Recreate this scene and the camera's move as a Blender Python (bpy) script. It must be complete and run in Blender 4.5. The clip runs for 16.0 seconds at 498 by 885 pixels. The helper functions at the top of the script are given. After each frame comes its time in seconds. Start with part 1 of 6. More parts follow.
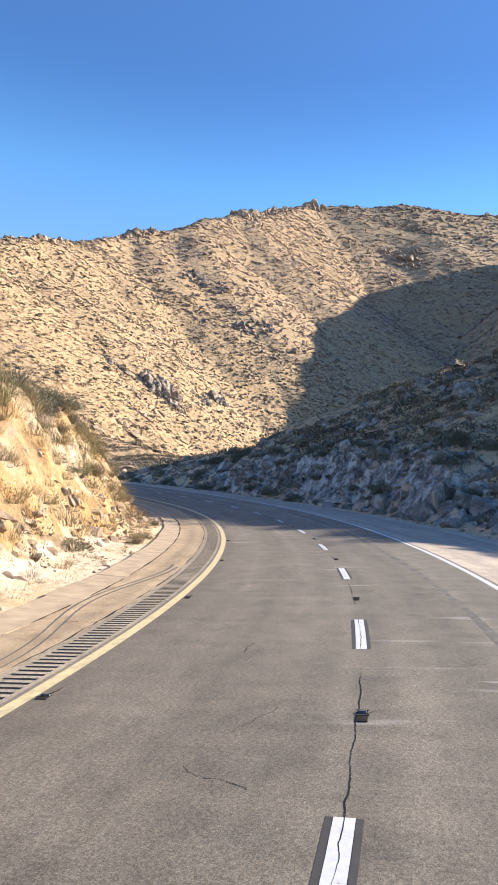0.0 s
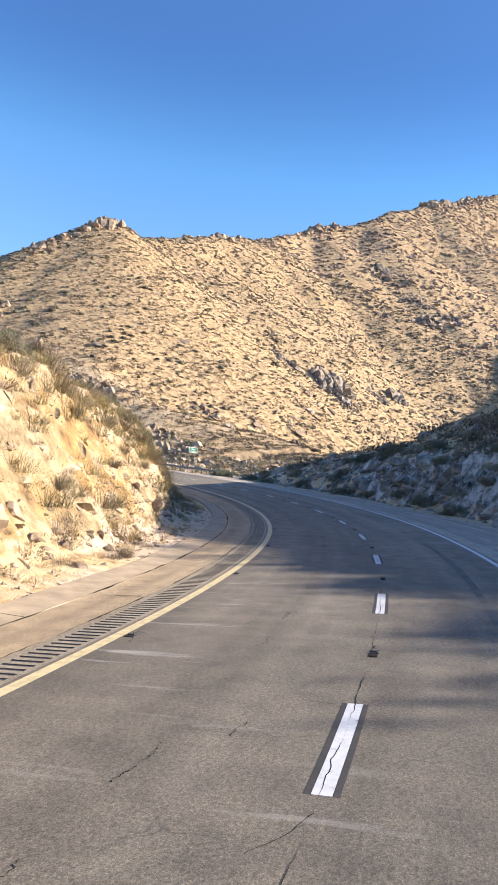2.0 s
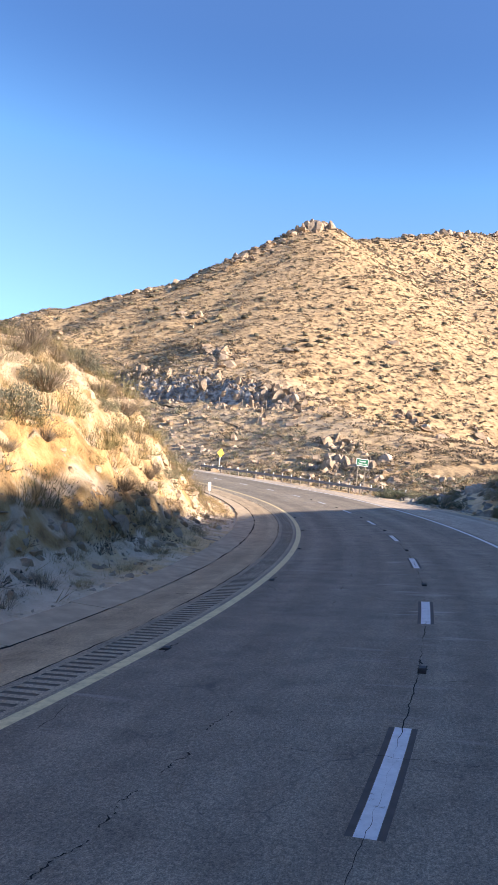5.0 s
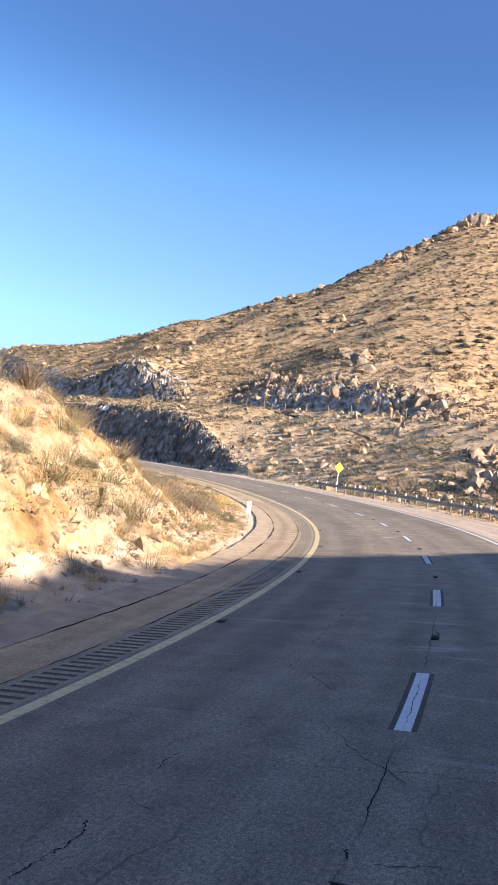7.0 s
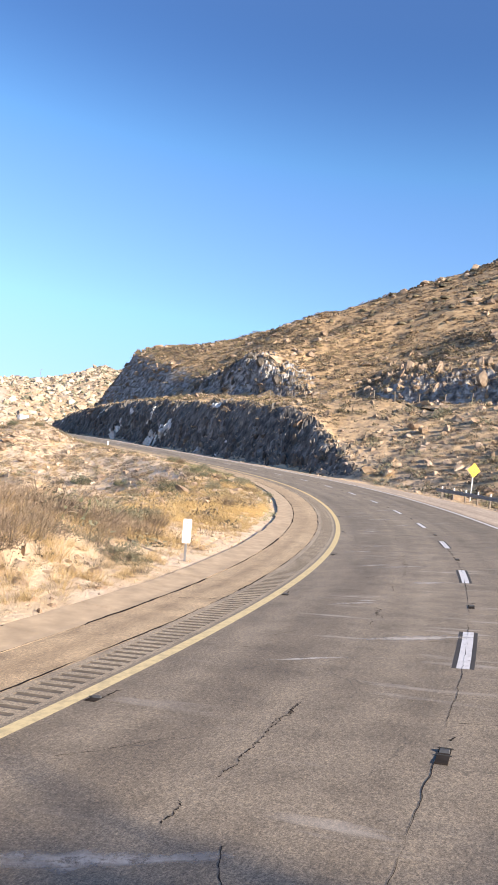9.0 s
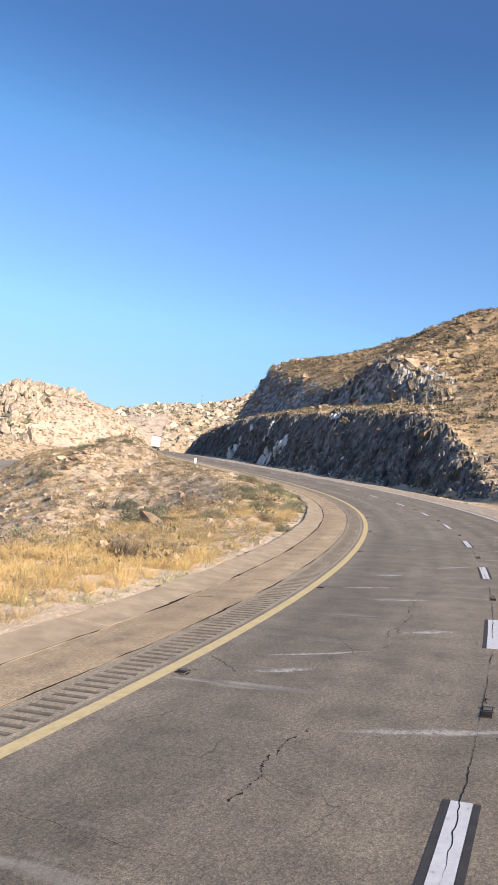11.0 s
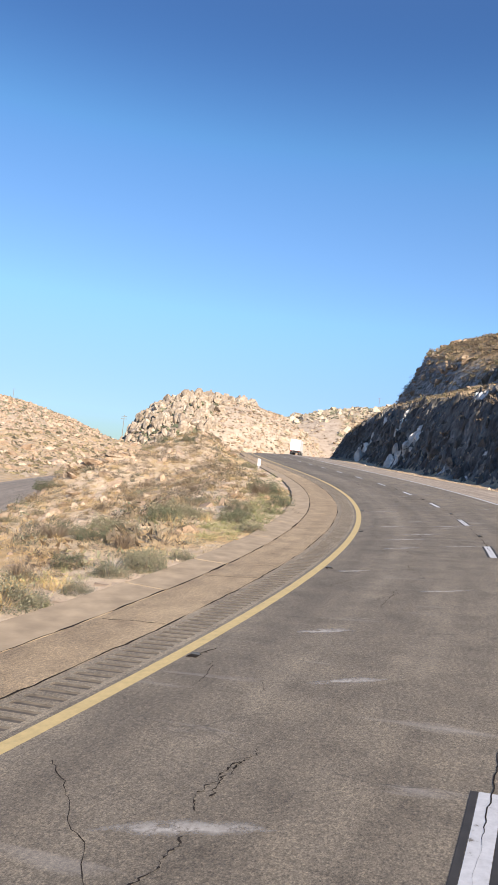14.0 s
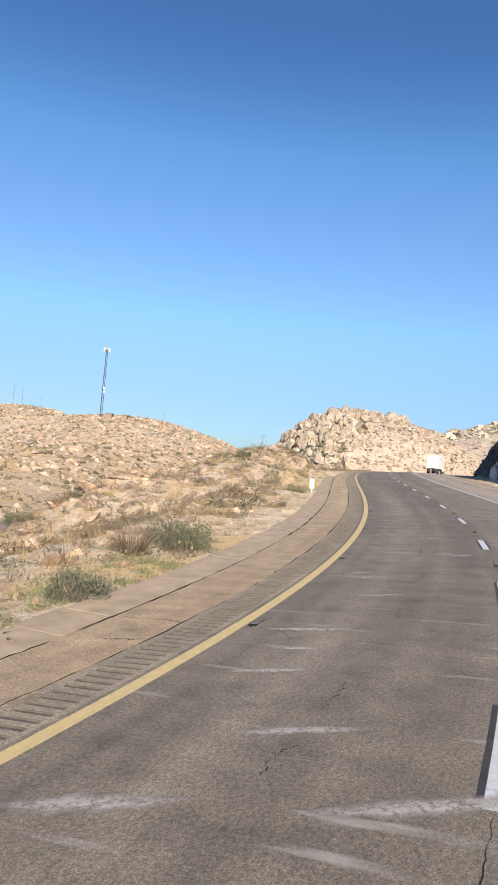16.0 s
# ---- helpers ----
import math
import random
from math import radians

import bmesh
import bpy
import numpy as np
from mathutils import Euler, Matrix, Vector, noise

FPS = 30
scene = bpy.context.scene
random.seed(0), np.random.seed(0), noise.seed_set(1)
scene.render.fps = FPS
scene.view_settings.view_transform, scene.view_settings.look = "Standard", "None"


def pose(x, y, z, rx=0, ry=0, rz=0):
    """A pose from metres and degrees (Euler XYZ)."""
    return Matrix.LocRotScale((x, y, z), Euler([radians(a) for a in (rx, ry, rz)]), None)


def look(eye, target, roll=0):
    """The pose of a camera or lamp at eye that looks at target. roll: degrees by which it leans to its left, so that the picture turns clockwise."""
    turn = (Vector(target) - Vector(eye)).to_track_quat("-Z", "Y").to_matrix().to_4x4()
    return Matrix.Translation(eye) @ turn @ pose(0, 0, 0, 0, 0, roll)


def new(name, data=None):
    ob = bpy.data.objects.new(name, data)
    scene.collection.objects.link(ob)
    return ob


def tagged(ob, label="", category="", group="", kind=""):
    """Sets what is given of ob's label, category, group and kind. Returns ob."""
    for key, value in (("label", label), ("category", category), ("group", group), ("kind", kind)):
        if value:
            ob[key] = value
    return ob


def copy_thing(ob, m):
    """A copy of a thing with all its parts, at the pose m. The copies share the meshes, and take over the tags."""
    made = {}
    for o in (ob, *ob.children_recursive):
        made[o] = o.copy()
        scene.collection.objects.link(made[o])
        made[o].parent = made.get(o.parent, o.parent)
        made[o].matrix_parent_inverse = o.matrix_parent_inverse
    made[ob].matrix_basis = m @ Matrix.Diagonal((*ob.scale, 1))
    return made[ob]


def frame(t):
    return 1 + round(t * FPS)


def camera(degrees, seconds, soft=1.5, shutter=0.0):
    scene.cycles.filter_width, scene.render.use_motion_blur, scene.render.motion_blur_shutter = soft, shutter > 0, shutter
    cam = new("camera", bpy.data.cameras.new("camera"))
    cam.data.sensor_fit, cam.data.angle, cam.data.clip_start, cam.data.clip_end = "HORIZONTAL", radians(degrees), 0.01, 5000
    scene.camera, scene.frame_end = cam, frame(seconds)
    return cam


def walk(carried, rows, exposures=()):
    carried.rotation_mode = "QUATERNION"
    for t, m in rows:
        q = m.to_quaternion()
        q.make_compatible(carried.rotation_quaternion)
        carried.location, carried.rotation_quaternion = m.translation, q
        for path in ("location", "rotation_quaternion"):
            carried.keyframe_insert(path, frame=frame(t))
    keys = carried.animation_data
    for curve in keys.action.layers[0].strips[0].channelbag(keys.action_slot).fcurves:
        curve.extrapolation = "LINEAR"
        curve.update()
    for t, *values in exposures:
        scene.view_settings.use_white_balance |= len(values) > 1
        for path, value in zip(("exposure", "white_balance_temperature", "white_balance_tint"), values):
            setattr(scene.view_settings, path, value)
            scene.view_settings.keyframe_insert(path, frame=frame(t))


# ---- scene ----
# camera and its drive
cam = camera(37.94, 16.0, soft=1.2)
PATH = [
    (0.0, 4.087, 0.434, 2.613, 94.502, -4.193, 15.492),
    (0.5, 4.048, 5.569, 2.765, 93.959, -4.915, 19.334),
    (1.0, 3.691, 10.671, 2.895, 93.659, -5.406, 22.783),
    (1.5, 3.015, 15.744, 3.040, 93.454, -5.791, 26.392),
    (2.0, 2.028, 20.800, 3.207, 93.520, -6.139, 30.193),
    (2.5, 0.794, 25.815, 3.365, 93.776, -6.414, 33.710),
    (3.0, -0.640, 30.726, 3.534, 93.889, -6.637, 36.738),
    (3.5, -2.265, 35.499, 3.703, 93.803, -6.563, 39.492),
    (4.0, -4.101, 40.269, 3.863, 93.686, -6.548, 42.302),
    (4.5, -6.176, 45.039, 3.968, 93.418, -6.376, 45.730),
    (5.0, -8.489, 49.771, 4.118, 93.306, -6.367, 49.190),
    (5.5, -11.034, 54.405, 4.274, 93.282, -6.460, 52.709),
    (6.0, -13.800, 58.875, 4.435, 93.319, -6.629, 56.219),
    (6.5, -16.760, 63.110, 4.629, 93.405, -6.782, 59.367),
    (7.0, -19.886, 67.078, 4.723, 93.425, -7.298, 62.611),
    (7.5, -23.217, 70.832, 4.922, 93.095, -7.544, 65.916),
    (8.0, -26.769, 74.428, 5.121, 92.607, -7.881, 69.151),
    (8.5, -30.573, 77.914, 5.280, 92.393, -7.895, 72.353),
    (9.0, -34.668, 81.313, 5.397, 92.316, -7.811, 75.584),
    (9.5, -39.018, 84.575, 5.537, 92.372, -7.950, 78.877),
    (10.0, -43.512, 87.584, 5.723, 92.685, -7.954, 82.384),
    (10.5, -48.095, 90.311, 5.884, 92.668, -7.801, 85.809),
    (11.0, -52.723, 92.741, 6.030, 92.469, -7.548, 88.946),
    (11.5, -57.362, 94.882, 6.148, 92.137, -7.190, 91.785),
    (12.0, -62.009, 96.746, 6.248, 91.701, -6.546, 94.491),
    (12.5, -66.730, 98.376, 6.461, 91.364, -6.509, 96.997),
    (13.0, -71.630, 99.827, 6.637, 91.198, -6.515, 99.236),
    (13.5, -76.634, 101.116, 6.805, 91.208, -6.309, 101.429),
    (14.0, -81.644, 102.220, 6.995, 91.272, -6.282, 103.940),
    (14.5, -86.543, 103.060, 7.094, 91.457, -6.088, 106.771),
    (15.0, -91.556, 103.687, 7.294, 91.600, -6.069, 109.734),
    (15.5, -96.811, 104.086, 7.510, 91.580, -5.867, 113.042),
    (16.0, -102.299, 104.239, 7.693, 91.617, -5.390, 116.544),
]
EXPOSURES = [(0, 1.56, 6480, 9), (2.5, 1.56, 6480, 9), (4, 1.76, 6750, 12), (7, 1.58, 6850, 15), (8.5, 1.5, 6850, 15), (9.0, 1.38, 6800, 13), (9.5, 1.22, 6750, 11), (12.5, 1.0, 6650, 11), (16, .82, 6600, 10)]
walk(cam, [(t, pose(*p)) for t, *p in PATH], EXPOSURES)

# ---- world, sun ----
SUN_AZ, SUN_EL = radians(36.0), radians(22.3)      # azimuth from +x towards +y
world = bpy.data.worlds.new("sky")
scene.world = world
world.use_nodes = True
wn = world.node_tree.nodes
sky = wn.new("ShaderNodeTexSky")
sky.sky_type, sky.sun_disc = "NISHITA", False
sky.sun_elevation = SUN_EL
sky.sun_rotation = math.pi / 2 - SUN_AZ
sky.altitude, sky.air_density, sky.dust_density, sky.ozone_density = 1000, 1.0, 0.0, 3.0
tone = wn.new("ShaderNodeHueSaturation")
tone.inputs["Saturation"].default_value = 1.3
tone.inputs["Hue"].default_value = 0.510
soft = wn.new("ShaderNodeGamma")
soft.inputs["Gamma"].default_value = 0.76
world.node_tree.links.new(sky.outputs[0], soft.inputs["Color"])
world.node_tree.links.new(soft.outputs[0], tone.inputs["Color"])
upward = wn.new("ShaderNodeTexCoord")
height = wn.new("ShaderNodeSeparateXYZ")
depth = wn.new("ShaderNodeValToRGB")
depth.color_ramp.interpolation = "B_SPLINE"
for p, c in ((.10, (.62, .66, .84)), (.20, (1.0, 1.065, 1.0)), (.36, (.97, 1.19, 1.1)), (.46, (.62, .74, .82))):
    depth.color_ramp.elements.new(p).color = (*c, 1)
depth.color_ramp.elements[0].color = (.26, .42, .60, 1)
depth.color_ramp.elements[-1].color = (.50, .60, .70, 1)
depth.color_ramp.elements[-1].position = .55
depth.color_ramp.elements.new(.85).color = (.95, .86, .88, 1)
graded = wn.new("ShaderNodeMix")
graded.data_type, graded.blend_type = "RGBA", "MULTIPLY"
graded.inputs[0].default_value = 1.0
for a, b in ((upward.outputs["Generated"], height.inputs[0]), (height.outputs[2], depth.inputs[0]), (tone.outputs[0], graded.inputs[6]), (depth.outputs[0], graded.inputs[7]),
             (graded.outputs[2], wn["Background"].inputs[0])):
    world.node_tree.links.new(a, b)
wn["Background"].inputs[1].default_value = 0.145
sun = new("sun", bpy.data.lights.new("sun", "SUN"))
sun.data.energy, sun.data.angle, sun.data.color = 5.0, radians(0.53), (1.0, 0.90, 0.77)
sun.matrix_world = look((math.cos(SUN_AZ) * math.cos(SUN_EL), math.sin(SUN_AZ) * math.cos(SUN_EL), math.sin(SUN_EL)), (0, 0, 0))

# ---- the line of the road ----
KAPPA = [1.586, 1.301, 1.015, .768, .945, 1.149, .969, 1.008, 1.118, .942, .766, 1.098, 1.197, .801, .355, .015] + [-.2] * 9
GRADE = [.0287, .028, .0274, .0324, .0309, .0376, .0343, .0309, .030, .018, .012, .012, .012]
TILT = [.0755, .1052, .1272, .0913, .0704, .0686, .0678]
S = np.arange(-120.0, 460.0, 1.0)


def road_line():
    k = np.interp(S, np.arange(-15, 346, 15.0), np.array(KAPPA) * .01)
    k = np.where(S < -15, .004, np.where(S > 345, -.002, k))
    g = np.interp(S, np.arange(-15, 346, 30.0), GRADE)
    e = np.interp(S, np.arange(-15, 346, 60.0), TILT)
    z0 = int(np.where(S == 0)[0][0])
    psi = np.cumsum(k)
    psi -= psi[z0]
    x, y, z = np.cumsum(-np.sin(psi - k / 2)), np.cumsum(np.cos(psi - k / 2)), np.cumsum(g)
    return x - x[z0], y - y[z0], z - z[z0], psi, e


LINE = road_line()


def deck(s, v):
    """Height of the paved cross-section above the yellow line: tilted lanes, level outer shoulder."""
    e = np.interp(s, S, LINE[4])
    return e * np.clip(v, -2.2, 7.0)


def at(s, v, h=0.0):
    s, v = np.broadcast_arrays(np.asarray(s, float), np.asarray(v, float))
    x, y, z, psi, e = [np.interp(s, S, a) for a in LINE]
    return np.stack([x + v * np.cos(psi), y + v * np.sin(psi), z + deck(s, v) + h], -1)


def heading(s):
    return float(np.interp(s, S, LINE[3]))


def road_coords(x, y):
    """Nearest station s and signed offset v (right is positive) for arrays of places."""
    n = len(x)
    s_out, v_out = np.empty(n), np.empty(n)
    lx, ly, psi = LINE[0][::2], LINE[1][::2], LINE[3][::2]
    for a in range(0, n, 20000):
        px, py = x[a:a + 20000, None], y[a:a + 20000, None]
        d = (px - lx) ** 2 + (py - ly) ** 2
        j = d.argmin(1)
        dx, dy = px[:, 0] - lx[j], py[:, 0] - ly[j]
        along = -dx * np.sin(psi[j]) + dy * np.cos(psi[j])
        s = S[::2][j] + np.clip(along, -1, 1)
        s_out[a:a + 20000] = s
        qx, qy, qp = [np.interp(s, S, LINE[i]) for i in (0, 1, 3)]
        dd = np.hypot(px[:, 0] - qx, py[:, 0] - qy)
        side = (px[:, 0] - qx) * np.cos(qp) + (py[:, 0] - qy) * np.sin(qp)
        v_out[a:a + 20000] = np.where(side < 0, -dd, dd)
    return s_out, v_out


# ---- noise ----
def lattice(ix, iy, seed):
    h = np.sin(ix * 127.1 + iy * 311.7 + seed * 74.7) * 43758.5453
    return h - np.floor(h)


def vnoise(x, y, seed=0):
    ix, iy = np.floor(x), np.floor(y)
    fx, fy = x - ix, y - iy
    fx, fy = fx * fx * (3 - 2 * fx), fy * fy * (3 - 2 * fy)
    a, b = lattice(ix, iy, seed), lattice(ix + 1, iy, seed)
    c, d = lattice(ix, iy + 1, seed), lattice(ix + 1, iy + 1, seed)
    return (a + (b - a) * fx) * (1 - fy) + (c + (d - c) * fx) * fy - .5


def fbm(x, y, octaves=4, seed=0):
    t, a = np.zeros_like(x), 1.0
    for i in range(octaves):
        t, a, x, y = t + a * vnoise(x, y, seed + i), a * .5, x * 2.03 + 11.3, y * 2.03 - 7.1
    return t


def crag(x, y, octaves=4, seed=0):
    """Ridged noise, for broken rock."""
    t, a = np.zeros_like(x), 1.0
    for i in range(octaves):
        t, a, x, y = t + a * (.5 - 2 * np.abs(vnoise(x, y, seed + i))), a * .55, x * 1.97 + 5.3, y * 1.97 + 3.1
    return t


def facet(x, y, seed=0):
    """Flat tilted blocks with sharp steps between them, for jointed rock."""
    ix, iy = np.floor(x), np.floor(y)
    best, out = np.full(x.shape, 1e9), np.zeros(x.shape)
    for dx in (-1, 0, 1):
        for dy in (-1, 0, 1):
            cx, cy = ix + dx, iy + dy
            px, py = x - cx - lattice(cx, cy, seed), y - cy - lattice(cx, cy, seed + 1)
            d = px * px + py * py
            h = lattice(cx, cy, seed + 2) - .5 + (lattice(cx, cy, seed + 3) - .5) * px * 1.1 + (lattice(cx, cy, seed + 4) - .5) * py * 1.1
            out = np.where(d < best, h, out)
            best = np.minimum(d, best)
    return out


def step(a, b, x):
    t = np.clip((x - a) / (b - a), 0, 1)
    return t * t * (3 - 2 * t)


# ---- the lie of the land ----
BIG_RIDGE = [(-470, 10, 12), (-360, 60, 14), (-300, 82, 14), (-290, 91, 26), (-278, 98, 36.5), (-270, 106, 41), (-246, 126, 44), (-236, 138, 47.5), (-226, 150, 53),
             (-213, 178, 66), (-206, 198, 76), (-206, 207, 82), (-206, 230, 96), (-207, 246, 107), (-209, 262, 109), (-212, 300, 121), (-216, 337, 132), (-225, 400, 156), (-229, 477, 195)]
NORTH_RIDGE = [(-229, 477, 194), (-216, 540, 222), (-215, 675, 286), (-208, 977, 422), (-84, 1097, 466), (54, 1199, 486), (200, 1300, 490)]
# never in view; shaped only to throw the shadow on the big hill
UNSEEN_EAST_RIDGE = [(160, 345, 55), (128, 410, 100), (121, 462, 133), (120, 504, 158), (120, 532, 176), (120, 588, 207), (120, 669, 244), (120, 749, 278),
              (120, 904, 334), (125, 1000, 360)]
# spur outside the view, added to set the shadow's edge on the road
UNSEEN_BRANCH = [(45, 90, 29.4), (42.5, 81, 27.85), (40.2, 72.6, 25.1), (38.5, 68.4, 22.7), (36.6, 63.5, 21.0), (34, 57.5, 18.6), (31.5, 53, 16.5), (26, 43, 12.0), (21, 35, 8.0)]
SOUTH_RIDGE = [(75, 100, 28.5), (45, 90, 30.0), (34, 87, 27.8), (22, 88, 25.0), (13, 93, 26.2), (5, 97, 24.4), (-2, 99, 18.8), (-6, 100, 14), (-10, 102, 11), (-14, 112, 9), (-22, 130, 14.5)]


def ridge(x, y, nodes, slope, round_off):
    out = np.full_like(x, -1e3)
    for (ax, ay, az), (bx, by, bz) in zip(nodes, nodes[1:]):
        ux, uy = bx - ax, by - ay
        t = np.clip(((x - ax) * ux + (y - ay) * uy) / (ux * ux + uy * uy), 0, 1)
        d = np.hypot(x - ax - t * ux, y - ay - t * uy)
        out = np.maximum(out, az + t * (bz - az) - slope * (np.sqrt(d * d + round_off ** 2) - round_off))
    return out


def smax(a, b, k):
    h = np.clip(.5 + .5 * (a - b) / k, 0, 1)
    return b + (a - b) * h + k * h * (1 - h)


def land(x, y, s=None, v=None):
    """Height of the ground at arrays of places."""
    if s is None:
        s, v = road_coords(x, y)
    zr = np.interp(s, S, LINE[2])
    dk = deck(s, v)
    # right-hand side, in heights above the yellow line
    toe = np.interp(s, [0, 85, 112, 150, 165, 340], [13.5, 15, 20, 18, 16.5, 16.5])
    cut = np.interp(s, [-60, 0, 60, 85, 112, 150, 166, 173, 181, 188, 194, 205, 226, 248, 277, 310, 332, 345], [5, 5, 5.5, 4.5, 0, 0, .3, 1.4, 4.8, 8.2, 9.8, 10.5, 10.3, 9.8, 9.1, 7.4, 5.6, 4.5])
    back = np.interp(s, [-60, 60, 95, 112, 135, 150], [.6, .6, .5, .15, .22, .30])
    w = cut * .56 + 1.0
    rise = cut * step(0, 1, (v - toe) / w) * .6 + cut * np.clip((v - toe) / w, 0, 1) * .4
    hr = rise + back * np.maximum(v - toe - w, 0)
    # the old level bench above the cut, and the rock face behind it
    vb = np.interp(s, [145, 160, 172, 188, 205, 300], [52, 46, 39.5, 34, 31.5, 31])
    hb = np.interp(s, [145, 172, 213, 250, 300, 340], [18.0, 19.0, 19.9, 20.4, 18.6, 15]) - zr - dk
    behind_bench = np.interp(s, [150, 163, 175, 190, 200, 212, 226, 237, 248, 264, 285, 300], [0, 3.0, 4.5, 3.4, 1.2, 1.6, 6.5, 9.6, 6.5, 3, 1, 0])
    upper = np.interp(s, [150, 160, 172, 190, 206, 245, 262, 278, 300], [.12, .16, .62, .7, .56, .48, .42, .3, .15])
    hn = rise + (hb - cut) * np.clip((v - toe - w) / (vb - toe - w), 0, 1) + behind_bench * step(0, 1, (v - vb - 3.5) / 3.5) + upper * np.maximum(v - vb - 6.5, 0)
    bt = step(138, 156, s)
    hr = hr * (1 - bt) + hn * bt
    hr = np.where(v > 12, dk - .06 + hr, 0)
    # left-hand side
    a = -v
    lcut = np.interp(s, [-60, 0, 20, 45, 57, 70, 76, 82, 86, 92, 100, 105, 110, 116], [6.0, 6.6, 6.9, 6.8, 6.0, 6.2, 6.9, 6.7, 5.7, 4.6, 2.8, 1.2, .2, 0])
    hl = lcut * np.interp(a, [4.3, 5.0, 6.0, 7.0, 8.0, 9.5, 11.5], [0, .07, .29, .52, .71, .87, 1]) + .10 * np.clip(a - 11.5, 0, 22) * step(112, 85, s)
    fall = step(107, 128, s)
    hl -= fall * np.interp(a, [2.6, 6, 12, 21, 27.5, 28.5, 90], [0, .25, 1.1, 3.6, 8.8, 9.1, 9.1])
    hl -= np.interp(s, [132, 150, 165, 173, 183, 197, 215, 235], [0, .9, 2.1, 2.4, 1.3, 1.2, .5, 0]) * np.interp(a, [7.5, 12.6, 19, 25], [0, 1, 1, 0])
    hl += 1.7 * np.exp(-((s - 206) / 7.5) ** 2 - ((v + 17.6) / 3.6) ** 2)
    hl = dk - .04 + hl
    h = np.where(v >= 0, hr, hl)
    z = zr + h
    # wider land
    far = 6 + 5 * fbm(x / 160, y / 160, 3, 3) - 8 * step(-60, -220, y) * step(-700, -300, x)
    big = np.maximum(ridge(x, y, BIG_RIDGE, .74, 6), ridge(x, y, NORTH_RIDGE, .74, 6))
    big = np.maximum(big, ridge(x, y, UNSEEN_EAST_RIDGE, .9, 3))
    hills = smax(big, far, 10)
    branch = ridge(x, y, UNSEEN_BRANCH, .9, 1.5)
    south = np.maximum(ridge(x, y, SOUTH_RIDGE, .60, 5), branch)
    spur = (v > 13) & (s < 150)
    cap = np.where(spur, smax(south, zr + dk + .15 * np.maximum(v - toe, 0) * (s > 100) + .3, 2.0), z)
    z = np.where(spur & (s < 135), np.minimum(z, np.maximum(cap, zr + dk)), z)
    z = np.where((v > 15) & (s < 80), np.maximum(z, branch), z)
    tail = np.interp(s, [80, 86, 91, 97, 103, 108, 113], [0, 5.5, 6.3, 5.6, 4.2, 2.4, 0])
    z = np.where((v > 13) & (s > 80) & (s < 116), np.maximum(z, zr + dk + tail * np.clip((v - 15) / 9, 0, 1) ** .8 - .16 * np.maximum(v - 24, 0)), z)
    near_cut = np.where(s < 275, 45 * step(0, 1, (42 - v) / 22), 0) + step(275, 305, s) * 1.35 * np.maximum(39 - v, 0) + step(305, 275, s) * (s >= 275) * 45 * step(0, 1, (42 - v) / 22)
    z = np.where(v > 13, smax(z, big - near_cut, 5), z)
    t = np.where(v > 0, step(45, 95, v), step(52, 100, -v))
    z = z * (1 - t) + np.where(v > 0, np.maximum(hills, south), far) * t
    # the knoll in the median
    z += 3.0 * np.exp(-((x + 166) ** 2 / 24 ** 2 + (y - 76) ** 2 / 6.5 ** 2)) * step(2.6, 8, -v)
    # boulder dome, mast hill and the low hills behind
    dome = 43.5 * np.clip(1 - np.hypot((x + 660) / 125, (y + 60) / np.where(y > -60, 84, 74)) ** np.where(y > -60, 2.4, 3.5), 0, 1) ** .8
    mast = 31 * np.clip(1 - np.hypot((x + 620) / 170, (y + 275) / 110) ** 2, 0, 1) + 25 * np.clip(1 - np.hypot((x + 510) / 120, (y + 380) / 90) ** 2, 0, 1)
    behind = np.interp(y, [-200, -110, -40, 0, 45, 75, 110, 150, 230, 400], [0, 22, 52, 63, 70, 79, 95, 92, 84, 0]) * np.clip(1 - ((x + 900) / 260) ** 2, 0, 1)
    z = z + np.maximum(dome, behind) + mast
    # roughness
    off = np.where(v > 0, step(12, 20, v), step(2.6, 5, -v))
    near = np.clip(np.abs(v) / 60, .15, 1)
    z = z + off * (fbm(x / 9, y / 9, 4, 5) * 1.6 * near + fbm(x / 2.2, y / 2.2, 3, 9) * .22)
    big_t = step(40, 120, v)
    z = z + big_t * (fbm(x / 45, y / 45, 4, 21) * 5)
    face = np.where(v > 0, step(0, 1.5, v - toe) * step(w + 1.5, w - 1.5, v - toe) * step(0, 6, cut), step(4.5, 5.4, a) * step(12.5, 9, a) * step(.3, 3, lcut))
    ledge = step(4.5, 6, v - vb) * step(14, 9, v - vb) * step(1, 4, behind_bench) * bt * (v > 0)
    joint = facet(s / 1.7 + v * .3, v / 1.3 - s * .1, 81) * 1.5 + facet(s / .62, v / .5 + s * .15, 91) * .6 + crag(s / 2.6, v / 8, 3, 31) * .7
    z = z + np.maximum(face, ledge) * np.where(v > 0, joint * step(110, 80, s) * .8 + joint * step(140, 160, s) * .75, facet(s / 1.3 + v * .5, v / .9 + s * .3, 81) * .3 + fbm(x / 3.4, y / 3.4, 3, 31) * .9 + crag(x / 1.3, y / 1.3, 3, 35) * .16)
    # bed of the opposite carriageway
    bed = step(-43, -40.5, v) * step(-26, -28.5, v) * step(128, 142, s) * step(415, 400, s)
    z = z * (1 - bed) + (zr - 9.15 + deck(s, s * 0 - 3)) * bed
    # keep clear of the pavement
    low = zr + dk - .14
    t = np.where(v > 0, step(12.6, 11.6, v), step(3.0, 2.2, -v)) * (s > -118) * (s < 458)
